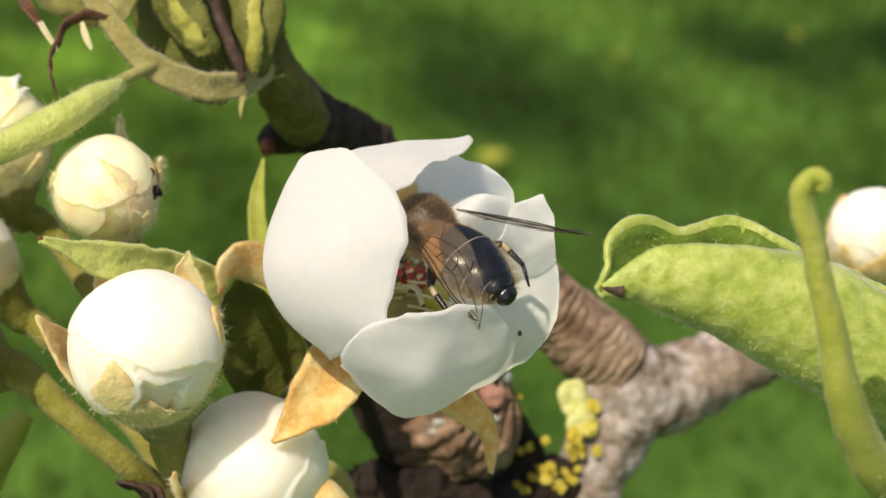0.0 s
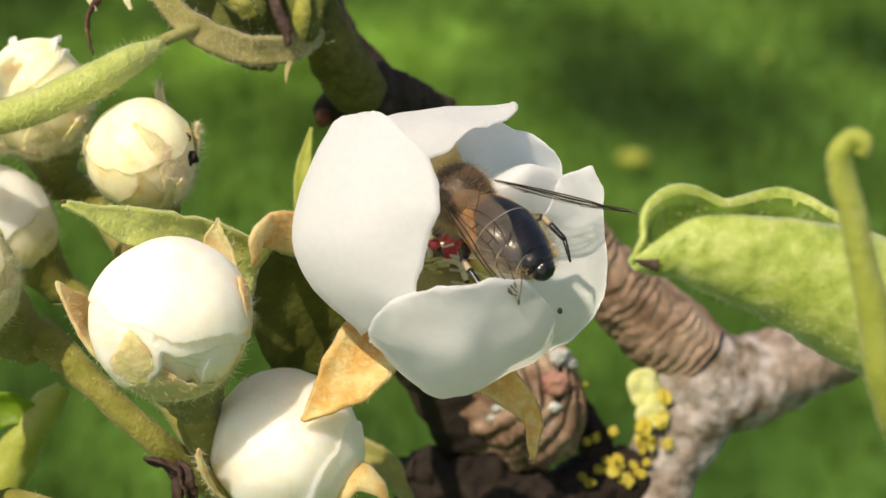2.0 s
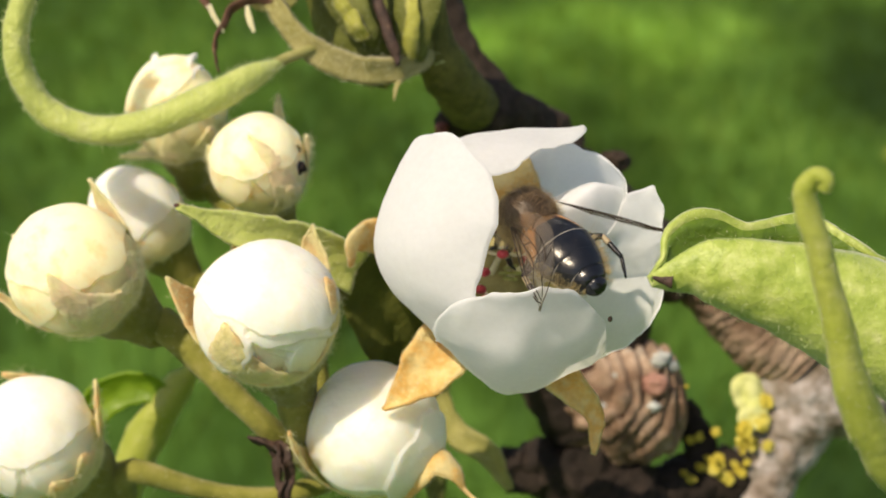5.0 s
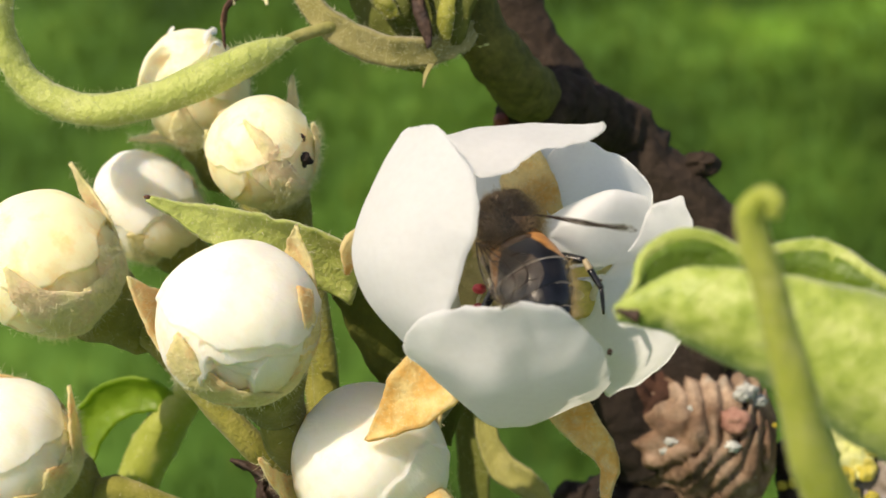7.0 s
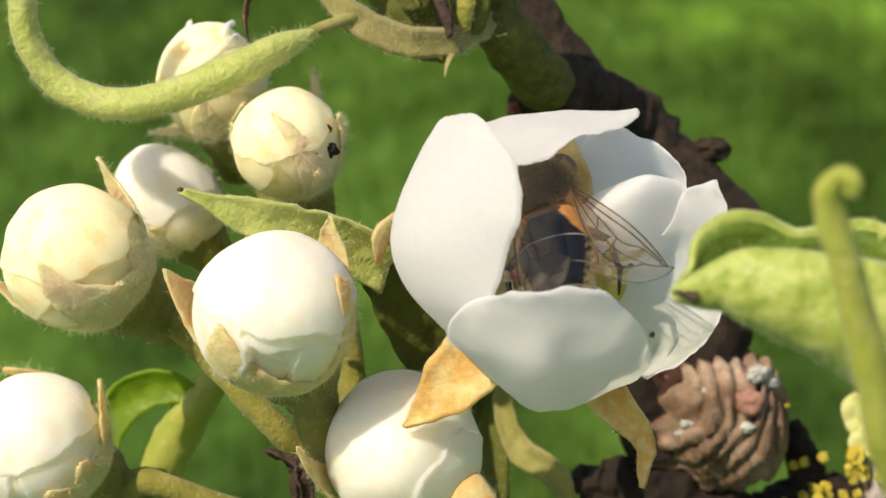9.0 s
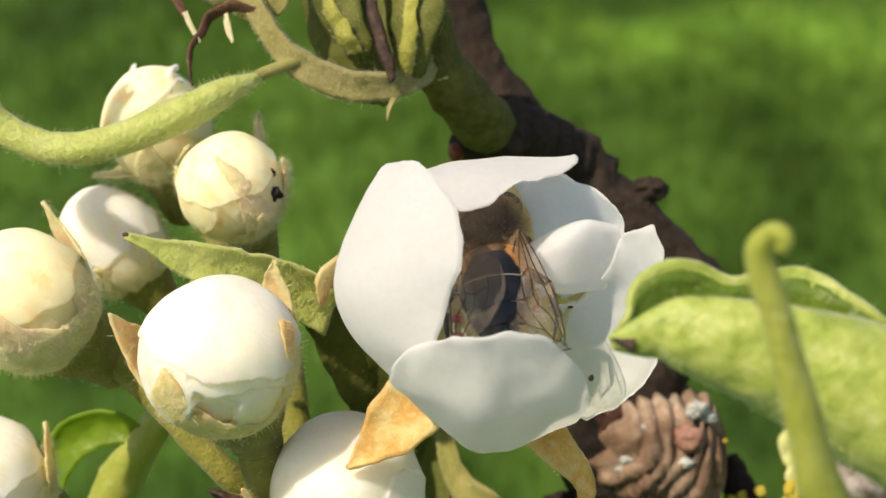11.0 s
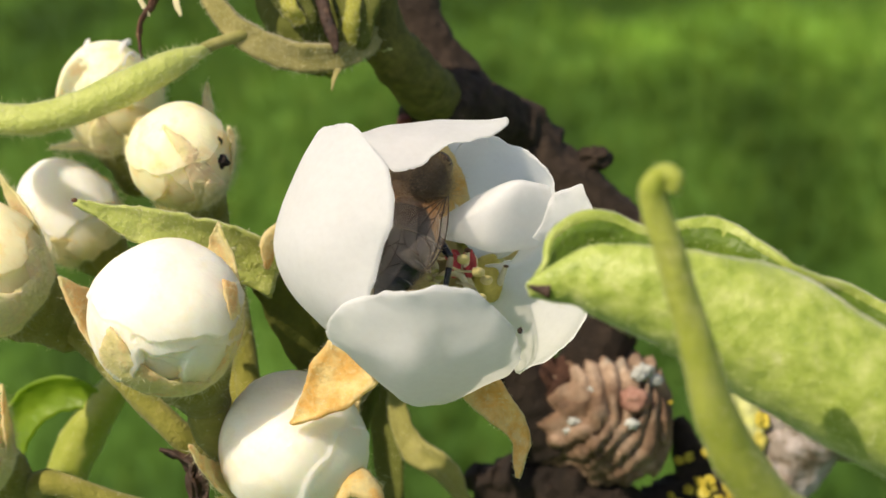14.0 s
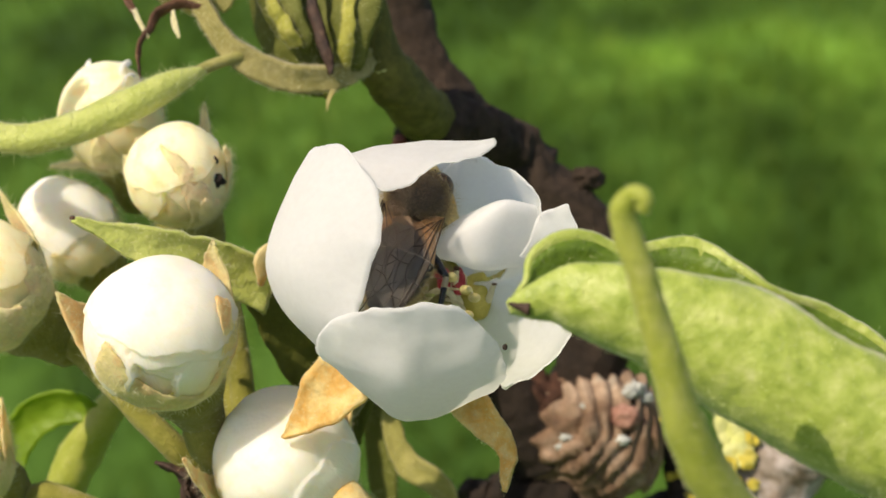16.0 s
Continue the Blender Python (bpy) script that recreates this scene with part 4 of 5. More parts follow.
        part("anther", ball(0.26, 0.22, 0.34, 10, 12, 0.3, k, at=bow[-1][:3]), EDGE_BROWN, f, "spent brown anther")
    for k in range(4):
        a = 1.57 * k
        part("style", tube([(0.8 + 0.4 * math.cos(a), 0.3 + 0.4 * math.sin(a), 3.0, 0.2), (2.0 + 0.6 * math.cos(a), 0.3 + 0.6 * math.sin(a), 8.5, 0.16)], 8, 8), STYLE, ob, "pale green style")
    part("speck", ball(0.2, 0.26, 0.15, 8, 10, 0.3, 1, at=(13.1 - B[0], -6.0 - B[1], 23.6 - B[2])), DARK_SPOT, ob, "tiny dark speck on a petal")
    part("pedicel", tube([(-0.6, -0.8, -1.5, 1.5), (-4.0, -6.0, -5.0, 1.2), (-9.5, -13.5, -5.5, 1.2), (NODE[0] - B[0], NODE[1] - B[1], NODE[2] - B[2], 1.3)], 24, 14, rough=0.1), STEM, ob)
    return front


OVARY = plain("nectar_yellow", ((0.3, (0.50, 0.43, 0.07)), (0.7, (0.66, 0.58, 0.16))), 600, 0.4, 0.3, 1500)
STYLE = plain("style_green", ((0.3, (0.40, 0.44, 0.12)), (0.7, (0.55, 0.56, 0.22))), 600, 0.5)
FRONT_PETAL = blossom()


# ---- leaves ----
SCALE_DARK = plain("scale_dark", ((0.3, (0.02, 0.010, 0.007)), (0.6, (0.06, 0.03, 0.02)), (0.8, (0.14, 0.08, 0.05))), 900, 0.7, 0.8, 2500, 0.0003)
STIPULE = plain("stipule_felt", ((0.3, (0.28, 0.26, 0.08)), (0.55, (0.40, 0.36, 0.15)), (0.8, (0.50, 0.44, 0.22))), 300, 0.8, 0.6, 1800, 0.0003, 0.2, see=0.25, sheen=0.3)
# lighter olive for strips that stand in for highlights on the shoot's leaves
OLIVE_HIGHLIGHT = plain("leaf_olive_highlight", ((0.3, (0.26, 0.27, 0.05)), (0.55, (0.40, 0.40, 0.08)), (0.8, (0.60, 0.56, 0.20))), 400, 0.7, 0.6, 1600, 0.0003, 0.3, see=0.2)
# olive leaf green darkened: shade is put into this colour
LEAF_SHADE = plain("leaf_olive_shaded", ((0.3, (0.085, 0.10, 0.018)), (0.6, (0.13, 0.145, 0.03)), (0.8, (0.20, 0.20, 0.055))), 260, 0.7, 0.6, 1300, 0.0003, 0.3, see=0.08)

def leaf(name, at, label, category="leaf"):
    return thing(name, spot(at), label, category, "young pear leaves")


def tube_leaf():
    at = (-28.8, 12.3, 4.0)
    ob = leaf("leaf", at, "narrow rolled downy young leaf, yellow-green")
    rel = lambda rows: [(x - at[0], y - at[1], z - at[2], *r) for x, y, z, *r in rows]
    sp = rel([(-38.5, 29, 7.5, 0.9), (-40.4, 24.7, 6.5, 1.0), (-41.4, 21.0, 6, 1.05), (-41.0, 17.2, 5, 1.1), (-38.7, 13.8, 4, 1.15), (-34.1, 12.0, 4, 1.2), (-28.8, 12.7, 4, 1.3), (-22.6, 15.4, 3.2, 1.35), (-19.4, 17.3, 2.0, 1.05), (-17.0, 18.9, -0.1, 0.35)])
    bm = leaf_trough(sp, [(-40, 0.1)] * 3, [(290, 0.1)] * 3, 90, 18, (0, 1, 0.2), 0.28, 1.0, 0.15, 3)
    furry("blade", bm, LEAF_OUT, ob, 2600, 0.6, "felted rolled blade", 5, hair=HAIR_GREEN)
    part("petiole", tube(rel([(-19.2, 17.4, 1.7, 0.7), (-16.6, 19.2, -0.4, 0.55), (-13.6, 20.6, -2.6, 0.6)]), 14, 12, rough=0.08), OLIVE, ob, "thin stalk")


def folded_leaf():
    at = (26, -3.4, 41)
    ob = leaf("leaf", at, "folded boat-shaped pale green leaf with rolled margins")
    rel = lambda rows: [(x - at[0], y - at[1], z - at[2], *r) for x, y, z, *r in rows]
    sp = rel([(14.7, -2.7, 42.4, 0.45), (16.3, -2.3, 42.2, 1.25), (18.5, -1.8, 41.8, 2.3), (22.0, -2.3, 41.5, 3.2), (26, -3.4, 41, 3.9), (30.5, -5.4, 40.6, 4.5), (35.5, -8.0, 40.2, 4.8), (41, -11, 40, 4.6), (48, -14.5, 40, 3.6), (54, -17.5, 40, 1.6)])
    # edge angles: 0 faces the viewer, 90 up; the blade runs from the near edge down round the midrib to the far edge
    lo = [(30, 0), (46, 0), (48, 0), (48, 0), (52, 0), (64, 0), (48, 0), (60, 0), (70, 0), (60, 0)]
    hi = [(-200, 0.2), (-236, 0.75), (-244, 1.15), (-232, 0.62), (-238, 0.80), (-250, 0.16), (-240, 0.40), (-246, 0.16), (-250, 0.0), (-240, 0)]
    bm = leaf_trough(sp, lo, hi, 110, 40, (0, 1, 0), 0.45, 0.95, 0.17, 9)
    furry("blade", bm, LEAF_FOLD, ob, 3200, 0.42, "downy pale underside", 6, hair=HAIR_GREEN)
    inner = [(x, y, z, max(0.2, r - 0.33)) for x, y, z, r in sp]
    part("upper_side", leaf_trough(inner, [(a - 3, l) for a, l in lo], [(a + 4, l) for a, l in hi], 90, 30, (0, 1, 0), 0.1, 0.95, 0.17, 9), LEAF_DARK, ob, "smooth darker green upper side")
    part("tip", tube(rel([(16.2, -2.9, 43.2, 0.6), (15.6, -2.8, 43.1, 0.42), (14.7, -2.6, 43.0, 0.08)]), 10, 10, rough=0.15), SCALE_DARK, ob, "withered brown tip")


def strap_leaf():
    at = (25.5, -6.7, 59)
    ob = leaf("leaf", at, "thick narrow pale green leaf with hooked tip")
    rel = lambda rows: [(x - at[0], y - at[1], z - at[2], *r) for x, y, z, *r in rows]
    sp = rel([(23.8, 2.9, 62.5, 0.35), (23.9, 3.5, 62.8, 0.45), (23.3, 3.8, 62.6, 0.55), (22.7, 3.0, 62.2, 0.65), (22.9, 1.4, 61.6, 0.7), (23.7, -0.8, 61, 0.75), (24.6, -3.6, 60, 0.82), (25.5, -6.8, 59, 0.95), (26.6, -10.4, 57.5, 1.2), (28.3, -13.6, 55.5, 1.35), (30.8, -16.6, 53, 1.45), (36.0, -19.6, 48, 1.5), (46, -20, 42, 1.5)])
    bm = leaf_trough(sp, [(-60, 0.1)] * 3, [(265, 0.1)] * 3, 80, 16, (0.6, 0, 1), 0.3, 0.8, 0.12, 14)
    furry("blade", bm, LEAF_YOUNG, ob, 1400, 0.25, "downy strap blade", 15)


def back_leaf():
    at = (-14, 1, 8)
    ob = leaf("leaf", at, "downy green leaf with a pink tip behind the buds")
    rel = lambda rows: [(x - at[0], y - at[1], z - at[2], *r) for x, y, z, *r in rows]
    sp = rel([(-25.2, 4.4, 13.2), (-21, 2.8, 11.2), (-16.7, 1.5, 9.0), (-12.8, 0.2, 6.5), (-9.2, -1.6, 4.0)])
    furry("blade", blade(sp, (0.2, 1.3, 1.9, 2.2, 2.2), (0.35, 0.9, 0.1), 40, 14, 0.35, 0.3, 0.25, 2), LEAF_OUT, ob, 700, 0.35, "downy pale blade tip", 17)
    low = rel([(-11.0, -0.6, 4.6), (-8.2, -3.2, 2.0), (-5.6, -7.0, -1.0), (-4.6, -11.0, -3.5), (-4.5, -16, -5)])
    # shade under the blossom comes from the darker olive colour
    part("lower_blade", blade(low, (1.8, 3.4, 4.0, 3.6, 2.0), (0.6, 0.75, 0.1), 40, 14, 0.3, 0.3, 0.3, 3), LEAF_SHADE, ob, "lower blade in shaded olive")
    part("tip", ball(0.28, 0.2, 0.22, 8, 10, 0.2, 1, at=(-25.2 + 14, 4.4 - 1, 13.2 - 8)), EDGE_BROWN, ob, "reddish tip")


def small_leaves():
    ob = leaf("leaf", (-32.1, -17.6, -13.0), "bright green folded young leaf under the buds")
    furry("blade", leaf_trough([(4.7, 6.1, 0.0, 0.7), (3.1, 4.4, 0.0, 1.3), (1.2, 1.8, -0.5, 1.7), (-0.5, -1.2, -1.0, 1.9), (-1.8, -4.5, -1.0, 1.7), (-2.8, -8.1, -1.5, 1.2)], [(-80, 0.1)] * 3, [(150, 0.4), (165, 0.6), (150, 0.2)], 50, 20, (0.8, 0.4, 0.1), 0.25, 0.9, 0.2, 4), LEAF_YOUNG, ob, 260, 0.3, "", 19)
    part("lobe", blade([(2.4, 3.2, 0.6), (0.1, 4.3, 0.8), (-2.6, 4.1, 0.6), (-5.2, 2.5, 0.0), (-6.7, -0.2, -0.4), (-6.7, -3.4, -0.6)], (0.9, 1.6, 1.9, 1.9, 1.6, 0.5), (0.2, 0.9, 0.25), 40, 12, 0.25, -0.35, 0.2, 6), LEAF_GLOW, ob, "glossy bright upper side")
    ob = leaf("leaf", (-4.0, 2.0, -8), "narrow bright green leaf behind the blossom")
    part("blade", blade([(0.5, 9.8, 0), (-0.4, 5.5, 0), (-0.2, -1, 0), (0.8, -6.5, 0), (2.2, -11, 0)], (0.1, 0.75, 1.0, 1.1, 0.6), (1, 0.1, 0.3), 30, 8, 0.3, 0.4, 0.15, 8), LEAF_YOUNG, ob)
    ob = leaf("leaf", (-0.2, -16.5, -21), "olive green bract leaf below the blossom")
    furry("blade", blade([(-1.4, 5, 0), (-1.2, 0.5, 0), (0.6, -2.6, 0.6), (3.6, -4.6, 0.8), (6.0, -8.5, 0)], (0.9, 1.0, 1.3, 1.2, 0.4), (1, 0.3, 0.2), 30, 8, 0.35, 0.4, 0.25, 11), OLIVE, ob, 200, 0.3, "", 23)
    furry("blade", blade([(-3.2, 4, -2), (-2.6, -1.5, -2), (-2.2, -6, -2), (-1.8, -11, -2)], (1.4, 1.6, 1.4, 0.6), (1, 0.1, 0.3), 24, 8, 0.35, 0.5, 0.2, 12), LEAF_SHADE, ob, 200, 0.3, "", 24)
    ob = leaf("bract", (-3.0, -20.6, 8), "curled ochre bract with a thread-like tip", "bract")
    furry("blade", blade([(-2.2, -1.6, -2), (-0.6, 0.6, 0), (1.2, 1.4, 0.5), (3.0, 0.2, 0.4), (3.6, -1.4, 0)], (1.4, 1.7, 1.5, 0.9, 0.25), (0.3, -0.5, 0.8), 26, 8, 0.35, 0.5, 0.2, 13), SEPAL, ob, 260, 0.3, "", 25)
    part("thread", tube([(3.4, -1.0, 0.1, 0.25), (4.6, -2.2, 0.1, 0.18), (6.4, -3.0, 0.2, 0.14), (7.8, -3.6, 0.2, 0.05)], 14, 8), SEPAL_GREEN, ob)


def shoot():
    """The green shoot above the blossom, with its leaf bases."""
    at = (-4, 21, -8)
    ob = thing("shoot", spot(at), "olive green leafy shoot on a ridged twig end", "shoot")
    rel = lambda rows: [(x - at[0], y - at[1], z - at[2], *r) for x, y, z, *r in rows]
    part("twig_base", tube(rel([(13.0, 12.0, -30, 2.6), (9.5, 14.2, -27, 2.8), (6.4, 15.4, -23.5, 2.9), (4.4, 15.9, -21.5, 2.9), (3.0, 16.3, -19.6, 2.8), (2.0, 16.9, -18.0, 1.2)]), 50, 30, rough=0.6, rscale=0.6, rings=0.4, ringlen=1.7, seed=2), BARK_DARK, ob, "dark scarred twig base")
    part("twig_end", tube(rel([(3.6, 15.9, -20.4, 1.2), (2.5, 16.3, -18.9, 2.6), (1.5, 16.8, -17.2, 2.8), (0.2, 18.2, -14.2, 2.7), (-1.2, 20.0, -11.2, 2.4), (-2.4, 23.4, -9, 2.0), (-3.4, 30, -8, 1.8)]), 70, 30, rough=0.35, rscale=0.5, rings=0.14, ringlen=2.2), TWIG_GREEN, ob, "green-brown twig")
    part("scar", ball(0.8, 0.45, 0.4, 8, 12, 0.6, 1, at=(2.3, -1.0, -0.7)), LICHEN_PALE, ob, "pale leaf scar")
    part("knob", ball(1.2, 0.9, 1.1, 12, 16, 0.5, 8, at=(11.8, -3.7, -17.4)), BARK_DARK, ob, "dark knob on the twig base")
    part("scar", ball(0.5, 0.55, 0.4, 8, 12, 0.4, 4, at=(8.0, -5.0, -11.9)), SEPAL, ob, "small brown scar")
    part("side_knob", tube(rel([(-1.9, 14.3, -23.4, 0.5), (-1.2, 14.7, -23.5, 1.5), (1.2, 15.4, -23.5, 2.0), (4.5, 15.6, -24, 2.4), (7, 15.2, -24.6, 2.4)]), 30, 20, rough=0.4, rscale=0.6, seed=6), BARK_DARK, ob, "dark side knob")
    part("red_bud", ball(0.8, 0.9, 0.8, 12, 16, 0.35, 2, at=(2.7, -7.0, -14.2)), plain("bud_red", ((0.3, (0.05, 0.012, 0.008)), (0.6, (0.2, 0.05, 0.03)), (0.85, (0.6, 0.2, 0.1))), 500, 0.6), ob, "dark red side bud")
    furry("strap", blade(rel([(-22.4, 32, -3.4), (-19.2, 27.2, -3), (-16.2, 22.6, -2.2), (-14.0, 20.4, -2.2), (-10.2, 18.7, -3), (-6.4, 18.5, -4.4), (-3.6, 19.6, -6.4), (-2.2, 21.4, -8)]), (0.7, 0.85, 1.0, 1.15, 1.3, 1.25, 1.1, 0.7), (0.85, 0.5, 0.1), 60, 8, 0.7, 0.18, 0.22, 3), STIPULE, ob, 900, 0.45, "downy pale curved stipule", 31)
    part("spur_hair", blade(rel([(-5.4, 17.6, -4.6), (-5.8, 16.4, -4.0), (-6.0, 15.4, -3.8)]), (0.3, 0.18, 0.04), (1, 0, 0.2), 10, 4, 0.12, 0.3, 0.1, 4), STIPULE, ob, "small pale stipule tooth")
    for k, (sp, w, m) in enumerate((
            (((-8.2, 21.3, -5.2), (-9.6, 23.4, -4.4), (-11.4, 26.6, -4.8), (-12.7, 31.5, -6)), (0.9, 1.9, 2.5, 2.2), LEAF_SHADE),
            # thin lighter blades, here and two rows on, paint the lit ridges
            (((-9.0, 21.6, -4.4), (-9.9, 23.0, -3.6), (-11.0, 25.2, -3.6), (-12.2, 28.4, -4.2)), (0.6, 0.9, 0.6, 0.3), OLIVE_HIGHLIGHT),
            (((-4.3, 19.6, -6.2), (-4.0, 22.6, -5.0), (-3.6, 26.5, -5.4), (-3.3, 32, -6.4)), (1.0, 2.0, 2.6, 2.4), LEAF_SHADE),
            (((-4.4, 19.9, -5.2), (-4.2, 22.4, -3.9), (-3.9, 25.5, -4.2), (-3.6, 30, -5.2)), (0.4, 0.6, 0.5, 0.4), OLIVE_HIGHLIGHT),
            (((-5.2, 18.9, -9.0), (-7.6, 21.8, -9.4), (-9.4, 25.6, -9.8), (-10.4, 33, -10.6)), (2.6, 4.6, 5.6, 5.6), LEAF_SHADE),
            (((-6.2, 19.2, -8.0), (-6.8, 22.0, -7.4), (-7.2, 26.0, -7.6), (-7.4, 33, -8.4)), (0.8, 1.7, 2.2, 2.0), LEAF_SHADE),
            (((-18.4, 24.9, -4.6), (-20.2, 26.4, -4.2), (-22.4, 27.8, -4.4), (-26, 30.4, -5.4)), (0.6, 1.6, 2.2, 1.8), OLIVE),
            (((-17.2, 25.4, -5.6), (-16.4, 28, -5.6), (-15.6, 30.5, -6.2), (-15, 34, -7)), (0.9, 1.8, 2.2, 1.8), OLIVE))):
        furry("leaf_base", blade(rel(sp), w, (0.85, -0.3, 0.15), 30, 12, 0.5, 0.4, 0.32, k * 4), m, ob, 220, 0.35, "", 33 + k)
    part("scale", blade(rel([(-5.5, 18.9, -3.6), (-6.2, 21.4, -3.4), (-7.2, 24.6, -3.6), (-8.2, 30, -4.6)]), (0.25, 0.55, 0.5, 0.4), (1, 0.2, 0), 24, 5, 0.2, 0.5, 0.25, 9), SCALE_DARK, ob, "brown withered bud scale")
    ob = thing("stipule", spot((-20, 24, -2)), "dry curled reddish-brown stipule with pale tip", "stipule")
    part("ribbon", blade([(2.4, 0.9, -1.0), (0.2, 1.3, -0.1), (-1.7, 0.3, 0), (-2.8, -1.6, 0.6), (-3.3, -3.8, 1.2), (-3.0, -6.0, 1.8)], (0.6, 0.8, 0.75, 0.5, 0.4, 0.15), (0.5, 0.3, 0.8), 44, 6, 0.14, 0.6, 0.25, 5), EDGE_BROWN, ob, "brown withered ribbon")
    part("ribbon", blade([(-5.4, 4.6, -0.4), (-5.2, 2.8, 0), (-4.4, 1.2, 0.2), (-3.7, 0.2, 0.4)], (0.35, 0.55, 0.4, 0.15), (0.8, 0.3, 0.4), 24, 6, 0.14, 0.6, 0.25, 15), EDGE_BROWN, ob, "brown withered ribbon")
    part("thread", blade([(-4.1, 0.8, 0.4), (-3.3, -0.6, 0.7), (-2.6, -1.9, 0.7)], (0.25, 0.3, 0.1), (0.8, 0.3, 0.4), 20, 5, 0.12, 0.4, 0.2, 6), HAIR, ob, "pale dry thread")
    part("thread", blade([(-0.4, 0.6, 0.7), (-0.1, -0.6, 1.0), (0.4, -1.9, 1.0)], (0.15, 0.3, 0.15), (0.8, 0.3, 0.4), 16, 5, 0.12, 0.4, 0.2, 16), HAIR, ob, "pale dry thread")
    ob = thing("stipule", spot((-17.2, -19.5, 3.5)), "dark brown shrivelled bud scale at the stalks", "stipule")
    part("ribbon", blade([(-2.6, 2.2, 1), (-0.8, 1.8, 1), (0.4, 0.2, 1), (0.2, -2, 0.5), (1.4, -4, 0.5), (2.4, -6, 0)], (0.3, 0.8, 0.8, 0.6, 0.7, 0.3), (0.6, 0.3, 0.8), 36, 6, 0.3, 0.6, 0.5, 7), SCALE_DARK, ob, "dark shrivelled scale")
    part("ribbon", blade([(0.2, 1.6, 0.6), (0.9, 0.2, 1.4), (1.4, -1.6, 1.2), (0.8, -3.2, 1.4), (1.0, -5, 1)], (0.3, 0.7, 0.6, 0.6, 0.2), (0.8, 0.2, -0.5), 30, 6, 0.3, 0.7, 0.5, 17), SCALE_DARK, ob, "dark shrivelled scale")


tube_leaf()
folded_leaf()
strap_leaf()
back_leaf()
small_leaves()
shoot()


# ---- the hoverfly ----
UNIT = 0.00112
FLY_BLACK = plain("fly_black", ((0.3, (0.004, 0.005, 0.008)), (0.7, (0.012, 0.012, 0.015))), 900, 0.24, 0.25, 3500, 0.0001, 0.55)
FLY_AMBER = plain("fly_amber", ((0.3, (0.05, 0.024, 0.01)), (0.7, (0.11, 0.06, 0.025))), 900, 0.3, 0.3, 3500, 0.0001)
FLY_BROWN = plain("fly_thorax", ((0.3, (0.035, 0.021, 0.011)), (0.6, (0.08, 0.05, 0.027)), (0.8, (0.15, 0.10, 0.06))), 700, 0.4, 0.5, 3500, 0.0002)
FLY_FUR = plain("fly_fur", ((0.3, (0.38, 0.28, 0.13)), (0.7, (0.62, 0.50, 0.28))), 900, 0.6, see=0.3, seecol=(0.6, 0.48, 0.25))
FLY_FUR_DARK = plain("fly_fur_dark", ((0.3, (0.10, 0.065, 0.036)), (0.7, (0.28, 0.19, 0.11))), 900, 0.6)
FLY_BAND = plain("fly_band", ((0.3, (0.26, 0.20, 0.12)), (0.7, (0.46, 0.38, 0.25))), 900, 0.5)
FLY_BAND_DULL = plain("fly_band_dull", ((0.3, (0.12, 0.11, 0.10)), (0.7, (0.34, 0.32, 0.29))), 900, 0.5)
FLY_EYE = plain("fly_eye", ((0.3, (0.03, 0.012, 0.01)), (0.7, (0.07, 0.03, 0.02))), 1500, 0.25)
VEIN = plain("wing_vein", ((0.3, (0.010, 0.007, 0.005)), (0.7, (0.04, 0.026, 0.017))), 900, 0.5, spec=0.2)


def wing_material():
    """A clear film, smoky and amber to its base."""
    m, nt, b, out = mat("wing_film")
    tc = nt.nodes.new("ShaderNodeTexCoord")
    ln = nt.nodes.new("ShaderNodeVectorMath")
    ln.operation = "LENGTH"
    nt.links.new(tc.outputs["Object"], ln.inputs[0])
    mr = nt.nodes.new("ShaderNodeMapRange")
    mr.inputs["From Min"].default_value, mr.inputs["From Max"].default_value = 0.001, 0.0115
    nt.links.new(ln.outputs["Value"], mr.inputs[0])
    nt.links.new(ramp(nt, mr.outputs[0], (0.06, (0.22, 0.12, 0.055)), (0.35, (0.20, 0.15, 0.11)), (0.9, (0.34, 0.31, 0.28))), b.inputs["Base Color"])
    b.inputs["Roughness"].default_value = 0.3
    b.inputs["Specular IOR Level"].default_value = 0.6
    bump(nt, b, noise_tex(nt, 700, 3.0), 0.25, 0.0002)
    tr = nt.nodes.new("ShaderNodeBsdfTransparent")
    tr.inputs[0].default_value = (0.92, 0.90, 0.86, 1)
    mx = nt.nodes.new("ShaderNodeMixShader")
    f = ramp(nt, noise_tex(nt, 400, 3.0), (0.3, (0.26, 0.26, 0.26)), (0.7, (0.46, 0.46, 0.46)))
    f = mixc(nt, 1.0, f, ramp(nt, mr.outputs[0], (0.2, (1, 1, 1)), (0.95, (0.24, 0.24, 0.24))), "MULTIPLY")
    nt.links.new(f, mx.inputs[0])
    nt.links.new(tr.outputs[0], mx.inputs[1])
    nt.links.new(b.outputs[0], mx.inputs[2])
    nt.links.new(mx.outputs[0], out.inputs[0])
    return m


